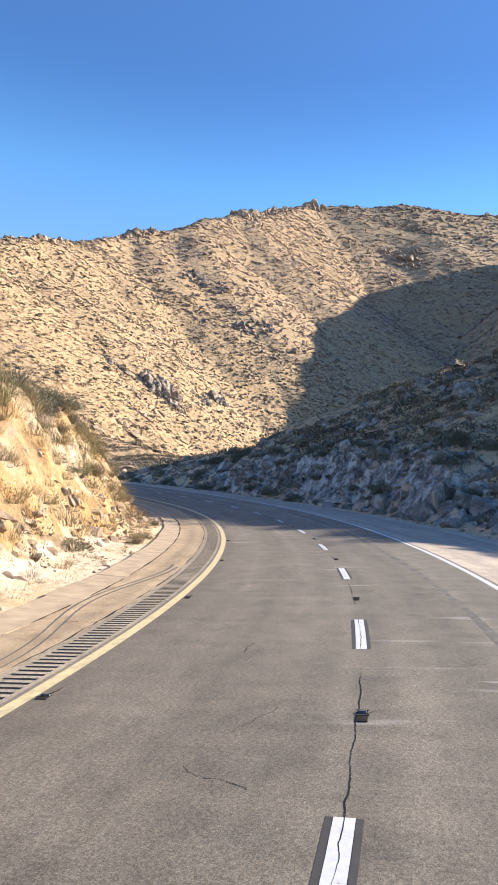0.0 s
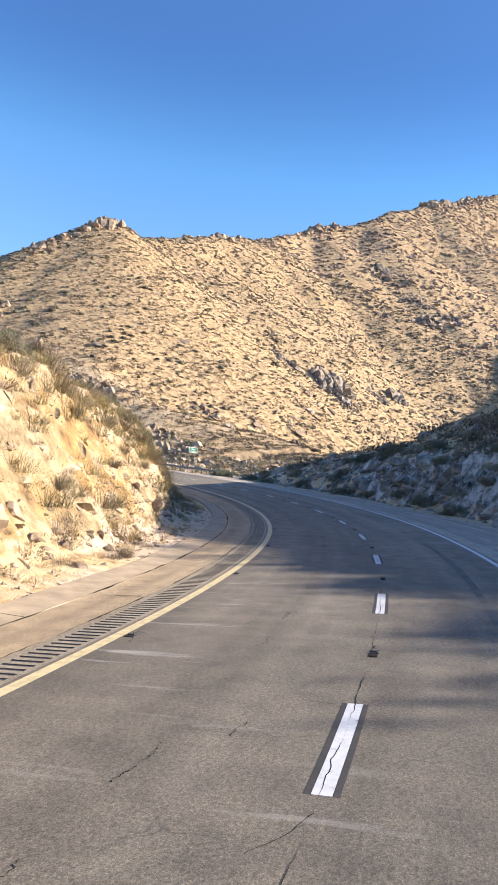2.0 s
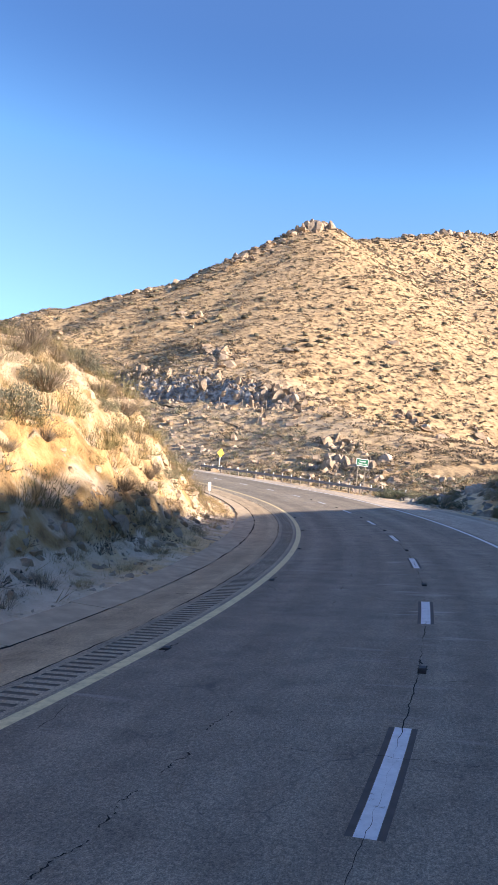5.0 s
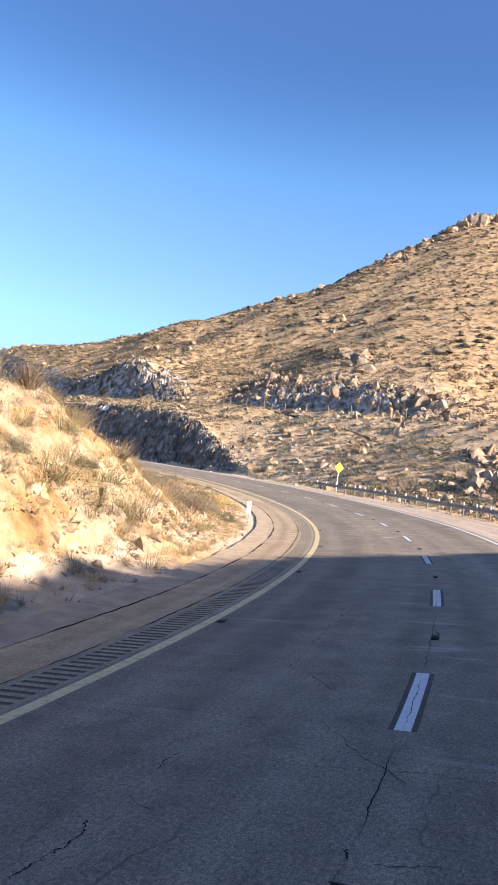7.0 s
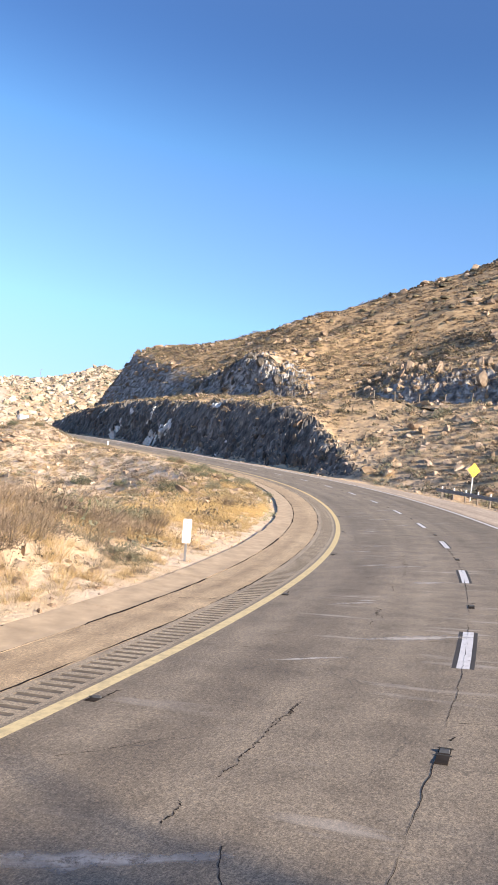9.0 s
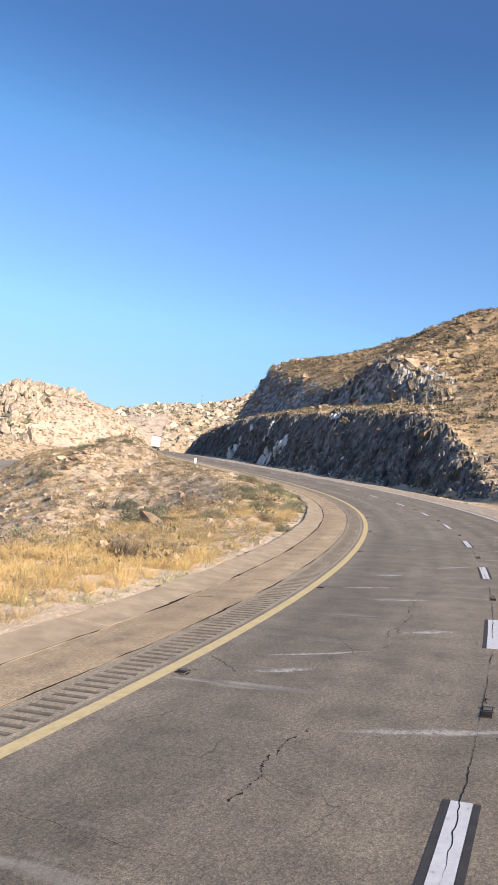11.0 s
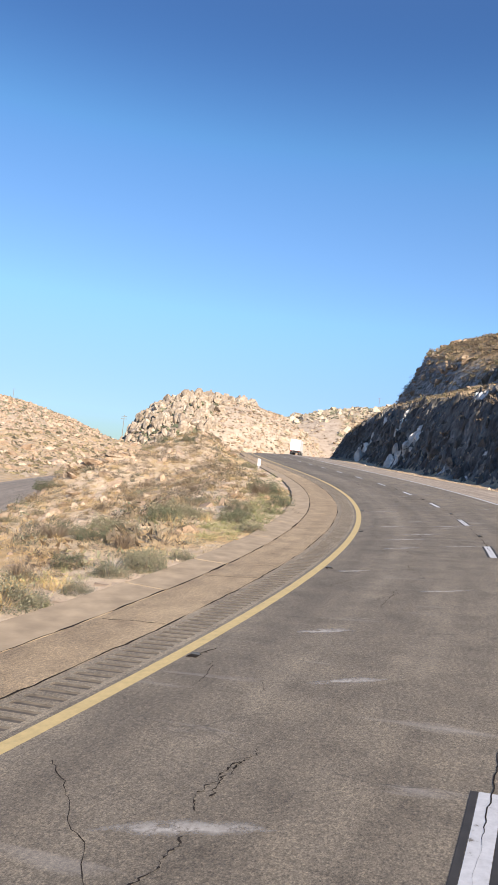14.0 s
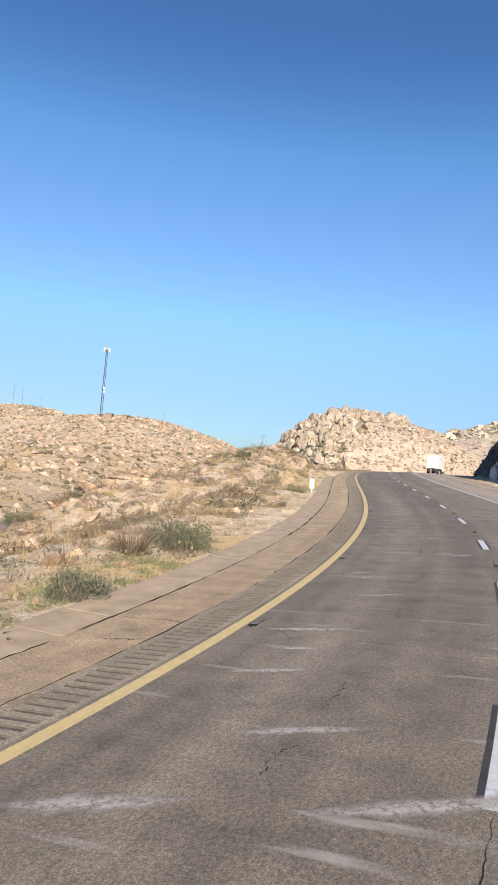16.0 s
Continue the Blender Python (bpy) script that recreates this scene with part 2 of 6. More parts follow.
    return z * (1 - t) + low * t


def z_at(x, y):
    return float(land(np.array([float(x)]), np.array([float(y)]))[0])


# ---- materials ----
def mat(name, rough=.9, metal=0.0):
    m = bpy.data.materials.new(name)
    m.use_nodes = True
    b = m.node_tree.nodes["Principled BSDF"]
    b.inputs["Roughness"].default_value, b.inputs["Metallic"].default_value = rough, metal
    return m, m.node_tree, b


def nd(nt, kind, **sets):
    n = nt.nodes.new(kind)
    for k, val in sets.items():
        n.inputs[k.replace("_", " ")].default_value = val
    return n


def noise_node(nt, scale, detail=4.0, rough=.55, coord="Object", stretch=None):
    tc = nt.nodes.new("ShaderNodeTexCoord")
    n = nd(nt, "ShaderNodeTexNoise", Scale=scale, Detail=detail, Roughness=rough)
    src = tc.outputs[coord]
    if stretch:
        mp = nt.nodes.new("ShaderNodeMapping")
        mp.inputs["Scale"].default_value = stretch
        nt.links.new(src, mp.inputs[0])
        src = mp.outputs[0]
    nt.links.new(src, n.inputs["Vector"])
    return n.outputs["Fac"]


def ramp(nt, fac, stops):
    r = nt.nodes.new("ShaderNodeValToRGB")
    while len(r.color_ramp.elements) < len(stops):
        r.color_ramp.elements.new(.5)
    for e, (p, c) in zip(r.color_ramp.elements, stops):
        e.position, e.color = p, (*c, 1)
    nt.links.new(fac, r.inputs[0])
    return r.outputs[0]


def mix(nt, fac, a, b, kind="MIX"):
    m = nt.nodes.new("ShaderNodeMix")
    m.data_type, m.blend_type = "RGBA", kind
    for sock, val in ((m.inputs[0], fac), (m.inputs[6], a), (m.inputs[7], b)):
        if isinstance(val, bpy.types.NodeSocket):
            nt.links.new(val, sock)
        elif isinstance(val, (int, float)):
            sock.default_value = val
        else:
            sock.default_value = (*val, 1)
    return m.outputs[2]


def bump(nt, b, fac, strength, dist):
    n = nd(nt, "ShaderNodeBump", Strength=strength, Distance=dist)
    nt.links.new(fac, n.inputs["Height"])
    nt.links.new(n.outputs[0], b.inputs["Normal"])


def ground_mat():
    m, nt, b = mat("dry_grass_and_rock", .95)
    soil = ramp(nt, noise_node(nt, .35, 6), [(.3, (.34, .24, .145)), (.55, (.45, .33, .208)), (.75, (.53, .41, .275))])
    tuft = ramp(nt, noise_node(nt, 2.6, 5, .7), [(.33, (.21, .148, .09)), (.5, (.43, .31, .175)), (.7, (.58, .45, .27))])
    clump = ramp(nt, noise_node(nt, .62, 7, .72), [(.36, (.34, .29, .25)), (.47, (.80, .74, .66)), (.56, (1.18, 1.10, .96))])
    earth = mix(nt, 1.0, mix(nt, .5, soil, tuft), clump, "MULTIPLY")
    cream = ramp(nt, noise_node(nt, .9, 8, .68), [(.30, (.10, .07, .042)), (.41, (.29, .205, .115)), (.52, (.43, .325, .19)), (.64, (.53, .44, .30))])
    chalk = ramp(nt, noise_node(nt, .34, 7, .6), [(.59, (0, 0, 0)), (.66, (.8, .8, .8))])
    cream = mix(nt, chalk, cream, ramp(nt, noise_node(nt, 1.7, 7, .7), [(.36, (.20, .17, .145)), (.46, (.47, .435, .39)), (.65, (.64, .605, .55))]))
    ochre = ramp(nt, noise_node(nt, .23, 5), [(.40, (1, 1, 1)), (.58, (1.0, .80, .54))])
    cream = mix(nt, 1.0, cream, ochre, "MULTIPLY")
    grey = ramp(nt, noise_node(nt, .8, 9, .7), [(.36, (.04, .036, .033)), (.47, (.17, .16, .15)), (.60, (.50, .485, .46))])
    # high wall: its shade is put into this dark rock colour
    dark = ramp(nt, noise_node(nt, .8, 9, .72, stretch=(1, 1, .4)), [(.33, (.032, .029, .026)), (.47, (.095, .087, .079)), (.58, (.19, .175, .158)), (.70, (.40, .375, .34))])
    # white patches stand in for sunlit spots on the wall
    sunlit_spot = ramp(nt, noise_node(nt, .22, 5, .6), [(.66, (0, 0, 0)), (.70, (1, 1, 1))])
    dark = mix(nt, sunlit_spot, dark, (.72, .70, .67))
    kind = nt.nodes.new("ShaderNodeAttribute")
    kind.attribute_name = "rock_kind"
    rock = mix(nt, ramp(nt, kind.outputs["Fac"], [(.0, (0, 0, 0)), (.5, (1, 1, 1))]), cream, grey)
    rock = mix(nt, ramp(nt, kind.outputs["Fac"], [(.5, (0, 0, 0)), (1, (1, 1, 1))]), rock, dark)
    geo = nt.nodes.new("ShaderNodeNewGeometry")
    sep = nt.nodes.new("ShaderNodeSeparateXYZ")
    nt.links.new(geo.outputs["Normal"], sep.inputs[0])
    add = nt.nodes.new("ShaderNodeMath")
    add.operation = "MULTIPLY_ADD"
    nt.links.new(noise_node(nt, .5, 5), add.inputs[0])
    add.inputs[1].default_value = .5
    nt.links.new(sep.outputs[2], add.inputs[2])
    fac = ramp(nt, add.outputs[0], [(.88, (1, 1, 1)), (1.0, (0, 0, 0))])
    dirt = nt.nodes.new("ShaderNodeAttribute")
    dirt.attribute_name = "pale_dirt"
    sand = ramp(nt, noise_node(nt, 1.4, 8, .7), [(.31, (.30, .205, .13)), (.41, (.62, .475, .32)), (.7, (.80, .67, .505))])
    sand = mix(nt, 1.0, sand, ramp(nt, noise_node(nt, .15, 5, .65), [(.38, (1.0, .86, .62)), (.46, (1, .96, .90)), (.54, (1.05, 1.03, 1.05))]), "MULTIPLY")
    earth = mix(nt, dirt.outputs["Fac"], earth, sand)
    bare = nt.nodes.new("ShaderNodeAttribute")
    bare.attribute_name = "bare_rock"
    pale = ramp(nt, noise_node(nt, .16, 9, .72), [(.36, (.15, .11, .082)), (.43, (.40, .315, .24)), (.7, (.56, .465, .37))])
    nt.links.new(mix(nt, bare.outputs["Fac"], mix(nt, fac, earth, rock), pale), b.inputs["Base Color"])
    bump(nt, b, noise_node(nt, 4, 9, .72), .8, .3)
    return m


def asphalt_mat(name, lo, hi, streak=0.0):
    m, nt, b = mat(name, .85)
    big = ramp(nt, noise_node(nt, 1.0, 5, .6, "UV", (.16, .55, 1)), [(.3, lo), (.7, hi)])
    track = ramp(nt, noise_node(nt, 1.0, 2, .5, "UV", (.012, 1.1, 1)), [(.35, (.78, .77, .76)), (.65, (1.15, 1.15, 1.14))])
    fine = ramp(nt, noise_node(nt, 62, 4, .85, "UV"), [(.34, (.36, .355, .35)), (.5, (.95, .94, .92)), (.68, (1.75, 1.7, 1.62))])
    spot = ramp(nt, noise_node(nt, 1.7, 6, .7, "UV"), [(.28, (.66, .65, .64)), (.5, (1, 1, 1)), (.72, (1.22, 1.21, 1.18))])
    coarse = ramp(nt, noise_node(nt, 23, 3, .75, "UV"), [(.36, (.70, .69, .68)), (.5, (1, 1, 1)), (.64, (1.34, 1.32, 1.28))])
    fine = mix(nt, 1.0, fine, coarse, "MULTIPLY")
    band = ramp(nt, noise_node(nt, 1.0, 5, .6, "UV", (1.5, .22, 1)), [(.32, (.90, .90, .90)), (.5, (1, 1, 1)), (.68, (1.1, 1.1, 1.09))])
    big = mix(nt, 1.0, big, band, "MULTIPLY")
    col = mix(nt, 1.0, mix(nt, 1.0, mix(nt, 1.0, big, track, "MULTIPLY"), fine, "MULTIPLY"), spot, "MULTIPLY")
    if streak:
        # first stretch toned down: a brightness difference put into the colour
        old = nt.nodes.new("ShaderNodeSeparateXYZ")
        along = nt.nodes.new("ShaderNodeTexCoord")
        nt.links.new(along.outputs["UV"], old.inputs[0])
        span = nt.nodes.new("ShaderNodeMapRange")
        span.inputs["From Min"].default_value, span.inputs["From Max"].default_value = 28, 46
        nt.links.new(old.outputs[0], span.inputs["Value"])
        col = mix(nt, 1.0, col, ramp(nt, span.outputs[0], [(0, (.78, .78, .78)), (1, (1, 1, 1))]), "MULTIPLY")
        # later stretches lightened, then darkened, again brightness put into the same asphalt
        late = nt.nodes.new("ShaderNodeMapRange")
        late.inputs["From Min"].default_value, late.inputs["From Max"].default_value = 84, 118
        nt.links.new(old.outputs[0], late.inputs["Value"])
        col = mix(nt, 1.0, col, ramp(nt, late.outputs[0], [(0, (1, 1, 1)), (.3, (1.08, 1.06, 1.03)), (.65, (1, .98, .96)), (1, (.95, .94, .92))]), "MULTIPLY")
        f = ramp(nt, noise_node(nt, 1.0, 4, .5, "UV", (3.2, .42, 1)), [(.61, (0, 0, 0)), (.70, (1, 1, 1))])
        g = ramp(nt, noise_node(nt, 1.0, 2, .5, "UV", (.05, .2, 1)), [(.45, (0, 0, 0)), (.6, (streak,) * 3)])
        col = mix(nt, mix(nt, 1.0, f, g, "MULTIPLY"), col, (.44, .395, .345))
        tc = nt.nodes.new("ShaderNodeTexCoord")
        warp = nt.nodes.new("ShaderNodeTexNoise")
        warp.inputs["Scale"].default_value = 2.2
        nt.links.new(tc.outputs["UV"], warp.inputs["Vector"])
        shift = nt.nodes.new("ShaderNodeVectorMath")
        shift.operation = "MULTIPLY_ADD"
        nt.links.new(warp.outputs["Color"], shift.inputs[0])
        shift.inputs[1].default_value = (.5, .5, 0)
        nt.links.new(tc.outputs["UV"], shift.inputs[2])
        cell = nt.nodes.new("ShaderNodeTexVoronoi")
        cell.feature = "DISTANCE_TO_EDGE"
        cell.inputs["Scale"].default_value = .75
        nt.links.new(shift.outputs[0], cell.inputs["Vector"])
        line = ramp(nt, cell.outputs["Distance"], [(.002, (1, 1, 1)), (.008, (0, 0, 0))])
        where = ramp(nt, noise_node(nt, .55, 4, .6, "UV"), [(.50, (0, 0, 0)), (.63, (.62, .62, .62))])
        col = mix(nt, mix(nt, 1.0, line, where, "MULTIPLY"), col, (.05, .044, .038))
    nt.links.new(col, b.inputs["Base Color"])
    bump(nt, b, noise_node(nt, 60, 3, .8, "UV"), .25, .01)
    return m


GROUND = ground_mat()
ASPHALT = asphalt_mat("worn_asphalt", (.182, .153, .119), (.251, .212, .165), .65)
SHOULDER = asphalt_mat("pale_shoulder", (.38, .278, .172), (.47, .352, .222))
SHOULDER_R = asphalt_mat("pale_outer_shoulder", (.32, .262, .21), (.43, .355, .285))


def plain(name, col, rough=.8, metal=0.0, vary=.25, scale=6.0):
    m, nt, b = mat(name, rough, metal)
    f = noise_node(nt, scale, 5)
    lo, hi = [tuple(c * k for c in col) for k in (1 - vary, 1 + vary)]
    nt.links.new(ramp(nt, f, [(.3, lo), (.7, hi)]), b.inputs["Base Color"])
    return m


def worn_paint(name, col, under=(.19, .165, .135)):
    m, nt, b = mat(name, .75)
    c = ramp(nt, noise_node(nt, 9, 9, .75), [(.33, under), (.38, tuple(k * .82 for k in col)), (.62, col)])
    nt.links.new(c, b.inputs["Base Color"])
    return m


def faded_yellow():
    m = worn_paint("yellow_line_paint", (.68, .505, .225), (.40, .31, .19))
    nt, b = m.node_tree, m.node_tree.nodes["Principled BSDF"]
    fresh = b.inputs["Base Color"].links[0].from_socket
    tc, sep, span = [nt.nodes.new(k) for k in ("ShaderNodeTexCoord", "ShaderNodeSeparateXYZ", "ShaderNodeMapRange")]
    nt.links.new(tc.outputs["UV"], sep.inputs[0])
    nt.links.new(sep.outputs[0], span.inputs["Value"])
    span.inputs["From Min"].default_value, span.inputs["From Max"].default_value = 92, 146
    pale = ramp(nt, noise_node(nt, 7, 8, .7), [(.34, (.45, .355, .20)), (.55, (.68, .545, .29))])
    nt.links.new(mix(nt, span.outputs[0], pale, fresh), b.inputs["Base Color"])
    return m


YELLOW = faded_yellow()
WHITE = worn_paint("white_line_paint", (.66, .645, .64))


# ---- mesh helpers ----
def mesh_from(name, verts, faces, material, smooth=False):
    me = bpy.data.meshes.new(name)
    verts, faces = np.asarray(verts, np.float32), np.asarray(faces, np.int32)
    n, k = faces.shape
    me.vertices.add(len(verts))
    me.vertices.foreach_set("co", verts.ravel())
    me.loops.add(n * k)
    me.loops.foreach_set("vertex_index", faces.ravel())
    me.polygons.add(n)
    me.polygons.foreach_set("loop_start", np.arange(0, n * k, k, dtype=np.int32))
    me.polygons.foreach_set("use_smooth", np.full(n, smooth))
    me.update(calc_edges=True)
    me.validate()
    if material:
        me.materials.append(material)
    return me


def grid_faces(nx, ny, keep=None):
    i = np.arange(nx * ny).reshape(ny, nx)
    f = np.stack([i[:-1, :-1], i[:-1, 1:], i[1:, 1:], i[1:, :-1]], -1).reshape(-1, 4)
    return f if keep is None else f[keep]


FACES = (("bank", -8, 116, -12.6, -3.6), ("shaded_bank", 10, 116, 13.2, 24.5), ("cut_wall", 160, 336, 15.6, 24.5), ("bench_face", 158, 262, 35, 49))


def ground_traits(ob, vs):
    s, v = road_coords(vs[:, 0].astype(float), vs[:, 1].astype(float))
    # the wall's kind goes to 1, the rock colour that holds its shade
    kind = np.where((v > 10) & (v < 70), .5 + .5 * step(140, 165, s) * (.15 + .85 * step(30, 25, v)), 0) * step(75, 45, v)
    px, py = vs[:, 0], vs[:, 1]
    loose = np.where(v < 0, (.45 + .35 * step(-34, -22, v) + .2 * step(-8, -4, v)) * step(-300, -120, v), .5 * step(26, 18, v)) * step(-30, -10, s) * np.where(v < -20, 1, step(275, 240, s))
    loose = np.maximum(loose, (.66 + .26 * step(142, 156, s)) * step(104, 122, s) * step(275, 250, s) * ((v < -2.4) & (v > -29)))
    loose = np.maximum(loose, .25 * step(138, 152, s) * step(205, 175, s) * ((v > 16) & (v < 60)))
    loose = np.where((v < -5) & (v > -14), loose * (1 - .4 * step(108, 98, s)), loose)
    bare = step(1.25, 1.0, np.hypot((px + 660) / 125, (py + 60) / 84)) + .8 * step(-30, -75, py) * step(-215, -270, px) * step(-820, -700, px) * (v < -44) + .35 * step(1.2, .8, np.hypot((px + 900) / 260, (py - 110) / 260))
    for name, value in (("rock_kind", kind), ("pale_dirt", loose), ("bare_rock", np.clip(bare, 0, 1))):
        ob.data.attributes.new(name, "FLOAT", "POINT").data.foreach_set("value", value.astype(np.float32))


def fine_face(name, s0, s1, v0, v1, ds, dv, label):
    """A closely modelled stretch of cut rock over the coarser ground."""
    ss, vv = np.arange(s0, s1 + .01, ds), np.arange(v0, v1 + .01, dv)
    x, y, _, psi, _ = [np.interp(ss, S, q) for q in LINE]
    X, Y = (x[:, None] + vv * np.cos(psi)[:, None]).ravel(), (y[:, None] + vv * np.sin(psi)[:, None]).ravel()
    sg, vg = [q.ravel() for q in np.broadcast_arrays(ss[:, None], vv[None, :])]
    Z = land(X, Y, sg.copy(), vg.copy())
    rim = np.minimum(np.minimum(sg - s0, s1 - sg) / (3 * ds), np.minimum(vg - v0, v1 - vg) / (3 * dv))
    Z += .03 - .12 * step(1, 0, rim)
    vs = np.stack([X, Y, Z], -1)
    ob = new(name, mesh_from(name, vs, grid_faces(len(vv), len(ss)), GROUND, name == "bank"))
    ground_traits(ob, vs)
    return tagged(ob, label, "rock face", kind="structure")


def ground():
    vs, fs, n = [], [], 0
    for x0, x1, y0, y1, d, lo, hi, sink in ((-345, 40, -30, 165, .55, 0, 34, 0), (-440, 220, -160, 780, 3.5, 31, 1e9, .2),
                                             (-1100, 700, -620, 1250, 9, 0, 1e9, .8), (-4500, 4500, -4500, 4500, 90, 0, 1e9, 6)):
        gx, gy = np.arange(x0, x1 + .01, d), np.arange(y0, y1 + .01, d)
        X, Y = [a.ravel() for a in np.meshgrid(gx, gy)]
        s, v = road_coords(X, Y)
        Z = land(X, Y, s, v)
        for _, fa, fb, va, vb in FACES:
            Z = Z - .9 * step(fa + 1, fa + 2.5, s) * step(fb - 1, fb - 2.5, s) * step(va + .8, va + 1.9, v) * step(vb - .8, vb - 1.9, v)
        f = grid_faces(len(gx), len(gy))
        cx, cy, cv = X[f].mean(1), Y[f].mean(1), np.abs(v[f]).min(1)
        if d == .55:
            keep = cv < hi
        elif d == 3.5:
            inside = (cx > -345) & (cx < 40) & (cy > -30) & (cy < 165)
            keep = (cv > lo) | ~inside
            Z = Z - np.where((np.abs(v) < 35) & (X > -345) & (X < 40) & (Y > -30) & (Y < 165), sink, 0)
        elif d == 9:
            keep = ~((cx > -430) & (cx < 210) & (cy > -150) & (cy < 770))
            Z = Z - np.where((X > -439) & (X < 219) & (Y > -159) & (Y < 779), sink, 0)
        else:
            keep = ~((cx > -1050) & (cx < 650) & (cy > -570) & (cy < 1200))
            Z = Z - np.where((X > -1090) & (X < 690) & (Y > -610) & (Y < 1240), sink, 0)
        f = f[keep]
        used = np.unique(f)
        back = np.zeros(len(X), int)
        back[used] = np.arange(len(used)) + n
        vs.append(np.stack([X, Y, Z], -1)[used])
        fs.append(back[f])
        n += len(used)
    vs = np.concatenate(vs)
    ob = new("ground", mesh_from("ground", vs, np.concatenate(fs), GROUND, True))
    ground_traits(ob, vs)
    return tagged(ob, "dry grassy desert ground with rocky cut slopes", "ground", kind="structure")


def strip(name, s0, s1, vlist, material, lift=0.0, ds=1.0, thick=0.0):
    ss = np.linspace(s0, s1, max(2, int(round((s1 - s0) / ds)) + 1))
    g = at(ss[:, None], np.array(vlist)[None, :], lift)
    if thick:
        g = np.concatenate([g[:, :1] - [0, 0, thick], g, g[:, -1:] - [0, 0, thick]], 1)
        vlist = [vlist[0], *vlist, vlist[-1]]
    me = mesh_from(name, g.reshape(-1, 3), grid_faces(g.shape[1], len(ss)), material)
    uv = np.stack(np.broadcast_arrays(ss[:, None], np.array(vlist, float)[None, :]), -1).reshape(-1, 2)
    idx = np.empty(len(me.loops), np.int32)
    me.loops.foreach_get("vertex_index", idx)
    me.uv_layers.new(name="along").data.foreach_set("uv", uv[idx].astype(np.float32).ravel())
    return me


TAR = plain("dark_crack", (.04, .034, .03), 1.0, 0, .3, 4)
TAR.node_tree.nodes["Principled BSDF"].inputs["Specular IOR Level"].default_value = 0
BLACK_PAINT = plain("black_border_paint", (.045, .04, .036), .75, 0, .25, 7)
CONCRETE = plain("pale_dusty_concrete", (.39, .295, .195), .92, 0, .22, 2.2)
# darker colour for the floors and sides of the grooves
GROOVE = plain("dark_groove", (.11, .09, .07), .95, 0, .3, 8)
RUMBLE = asphalt_mat("rumble_asphalt", (.27, .222, .162), (.34, .28, .205))
STEEL = plain("galvanised_steel", (.42, .42, .43), .45, .85, .2, 5)
POST_WHITE = plain("white_post_paint", (.80, .79, .75), .7, 0, .08, 9)
SIGN_YELLOW = plain("sign_yellow", (.78, .46, .005), .5, 0, .05, 4)
SIGN_GREEN = plain("sign_green", (.0, .085, .045), .9, 0, .06, 4)
SIGN_WHITE = plain("sign_white", (.85, .86, .85), .5, 0, .03, 4)
SIGN_BLACK = plain("sign_black", (.03, .03, .03), .6, 0, .1, 4)
WOOD = plain("weathered_post_wood", (.20, .165, .13), .9, 0, .3, 14)
TRUCK_WHITE = plain("white_trailer_paint", (.82, .82, .82), .4, 0, .04, 2)
RUBBER = plain("tyre_rubber", (.03, .03, .03), .85, 0, .2, 9)
RED_LENS = plain("red_lamp_lens", (.45, .03, .02), .3, 0, .1, 9)
DARK_METAL = plain("dark_mast_steel", (.06, .063, .068), .7, 0, .2, 3)


def rock_mat(name, lo, mid, hi, scale=1.0):
    m, nt, b = mat(name, .93)
    base = ramp(nt, noise_node(nt, .8 * scale, 8, .65), [(.28, lo), (.5, mid), (.72, hi)])
    oi = nt.nodes.new("ShaderNodeNewGeometry")
    tone = ramp(nt, oi.outputs["Random Per Island"], [(0, (.78, .76, .74)), (1, (1.18, 1.16, 1.12))])
    stain = ramp(nt, noise_node(nt, .25 * scale, 4), [(.4, (.82, .76, .68)), (.6, (1.05, 1.05, 1.05))])
    nt.links.new(mix(nt, 1.0, mix(nt, 1.0, base, tone, "MULTIPLY"), stain, "MULTIPLY"), b.inputs["Base Color"])
    bump(nt, b, noise_node(nt, 4 * scale, 8, .7), .7, .15)
    return m


GRANITE = rock_mat("weathered_granite", (.15, .108, .077), (.32, .245, .18), (.48, .395, .305))
PALE_ROCK = rock_mat("pale_granite", (.18, .145, .115), (.36, .305, .25), (.53, .465, .395), .8)
PINK_ROCK = rock_mat("pinkish_granite", (.22, .16, .12), (.42, .325, .25), (.57, .46, .365), .8)
DOME_ROCK = rock_mat("dome_granite", (.24, .20, .155), (.43, .37, .295), (.56, .49, .40), .5)
OUTCROP_ROCK = rock_mat("dark_outcrop_granite", (.09, .072, .06), (.25, .205, .17), (.43, .365, .305))
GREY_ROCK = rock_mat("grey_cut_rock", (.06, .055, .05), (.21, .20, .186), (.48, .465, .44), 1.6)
CREAM_ROCK = rock_mat("cream_cut_rock", (.22, .165, .105), (.44, .35, .23), (.58, .49, .355), 1.2)
# same cut rock with deep shade put into the colour
SHADED_ROCK = rock_mat("shaded_cut_rock", (.04, .036, .032), (.11, .10, .09), (.25, .225, .20), 1.0)


def leaf_mat(name, dark, light, trans=.0):
    m, nt, b = mat(name, .85)
    geo = nt.nodes.new("ShaderNodeNewGeometry")
    info = nt.nodes.new("ShaderNodeObjectInfo")
    c = ramp(nt, geo.outputs["Random Per Island"], [(0, dark), (1, light)])
    patch = ramp(nt, noise_node(nt, .09, 3), [(.35, (.75, .76, .80)), (.65, (1.25, 1.2, 1.1))])
    tone = ramp(nt, info.outputs["Random"], [(0, (.8, .8, .8)), (1, (1.2, 1.18, 1.1))])
    nt.links.new(mix(nt, 1.0, mix(nt, 1.0, c, patch, "MULTIPLY"), tone, "MULTIPLY"), b.inputs["Base Color"])
    return m


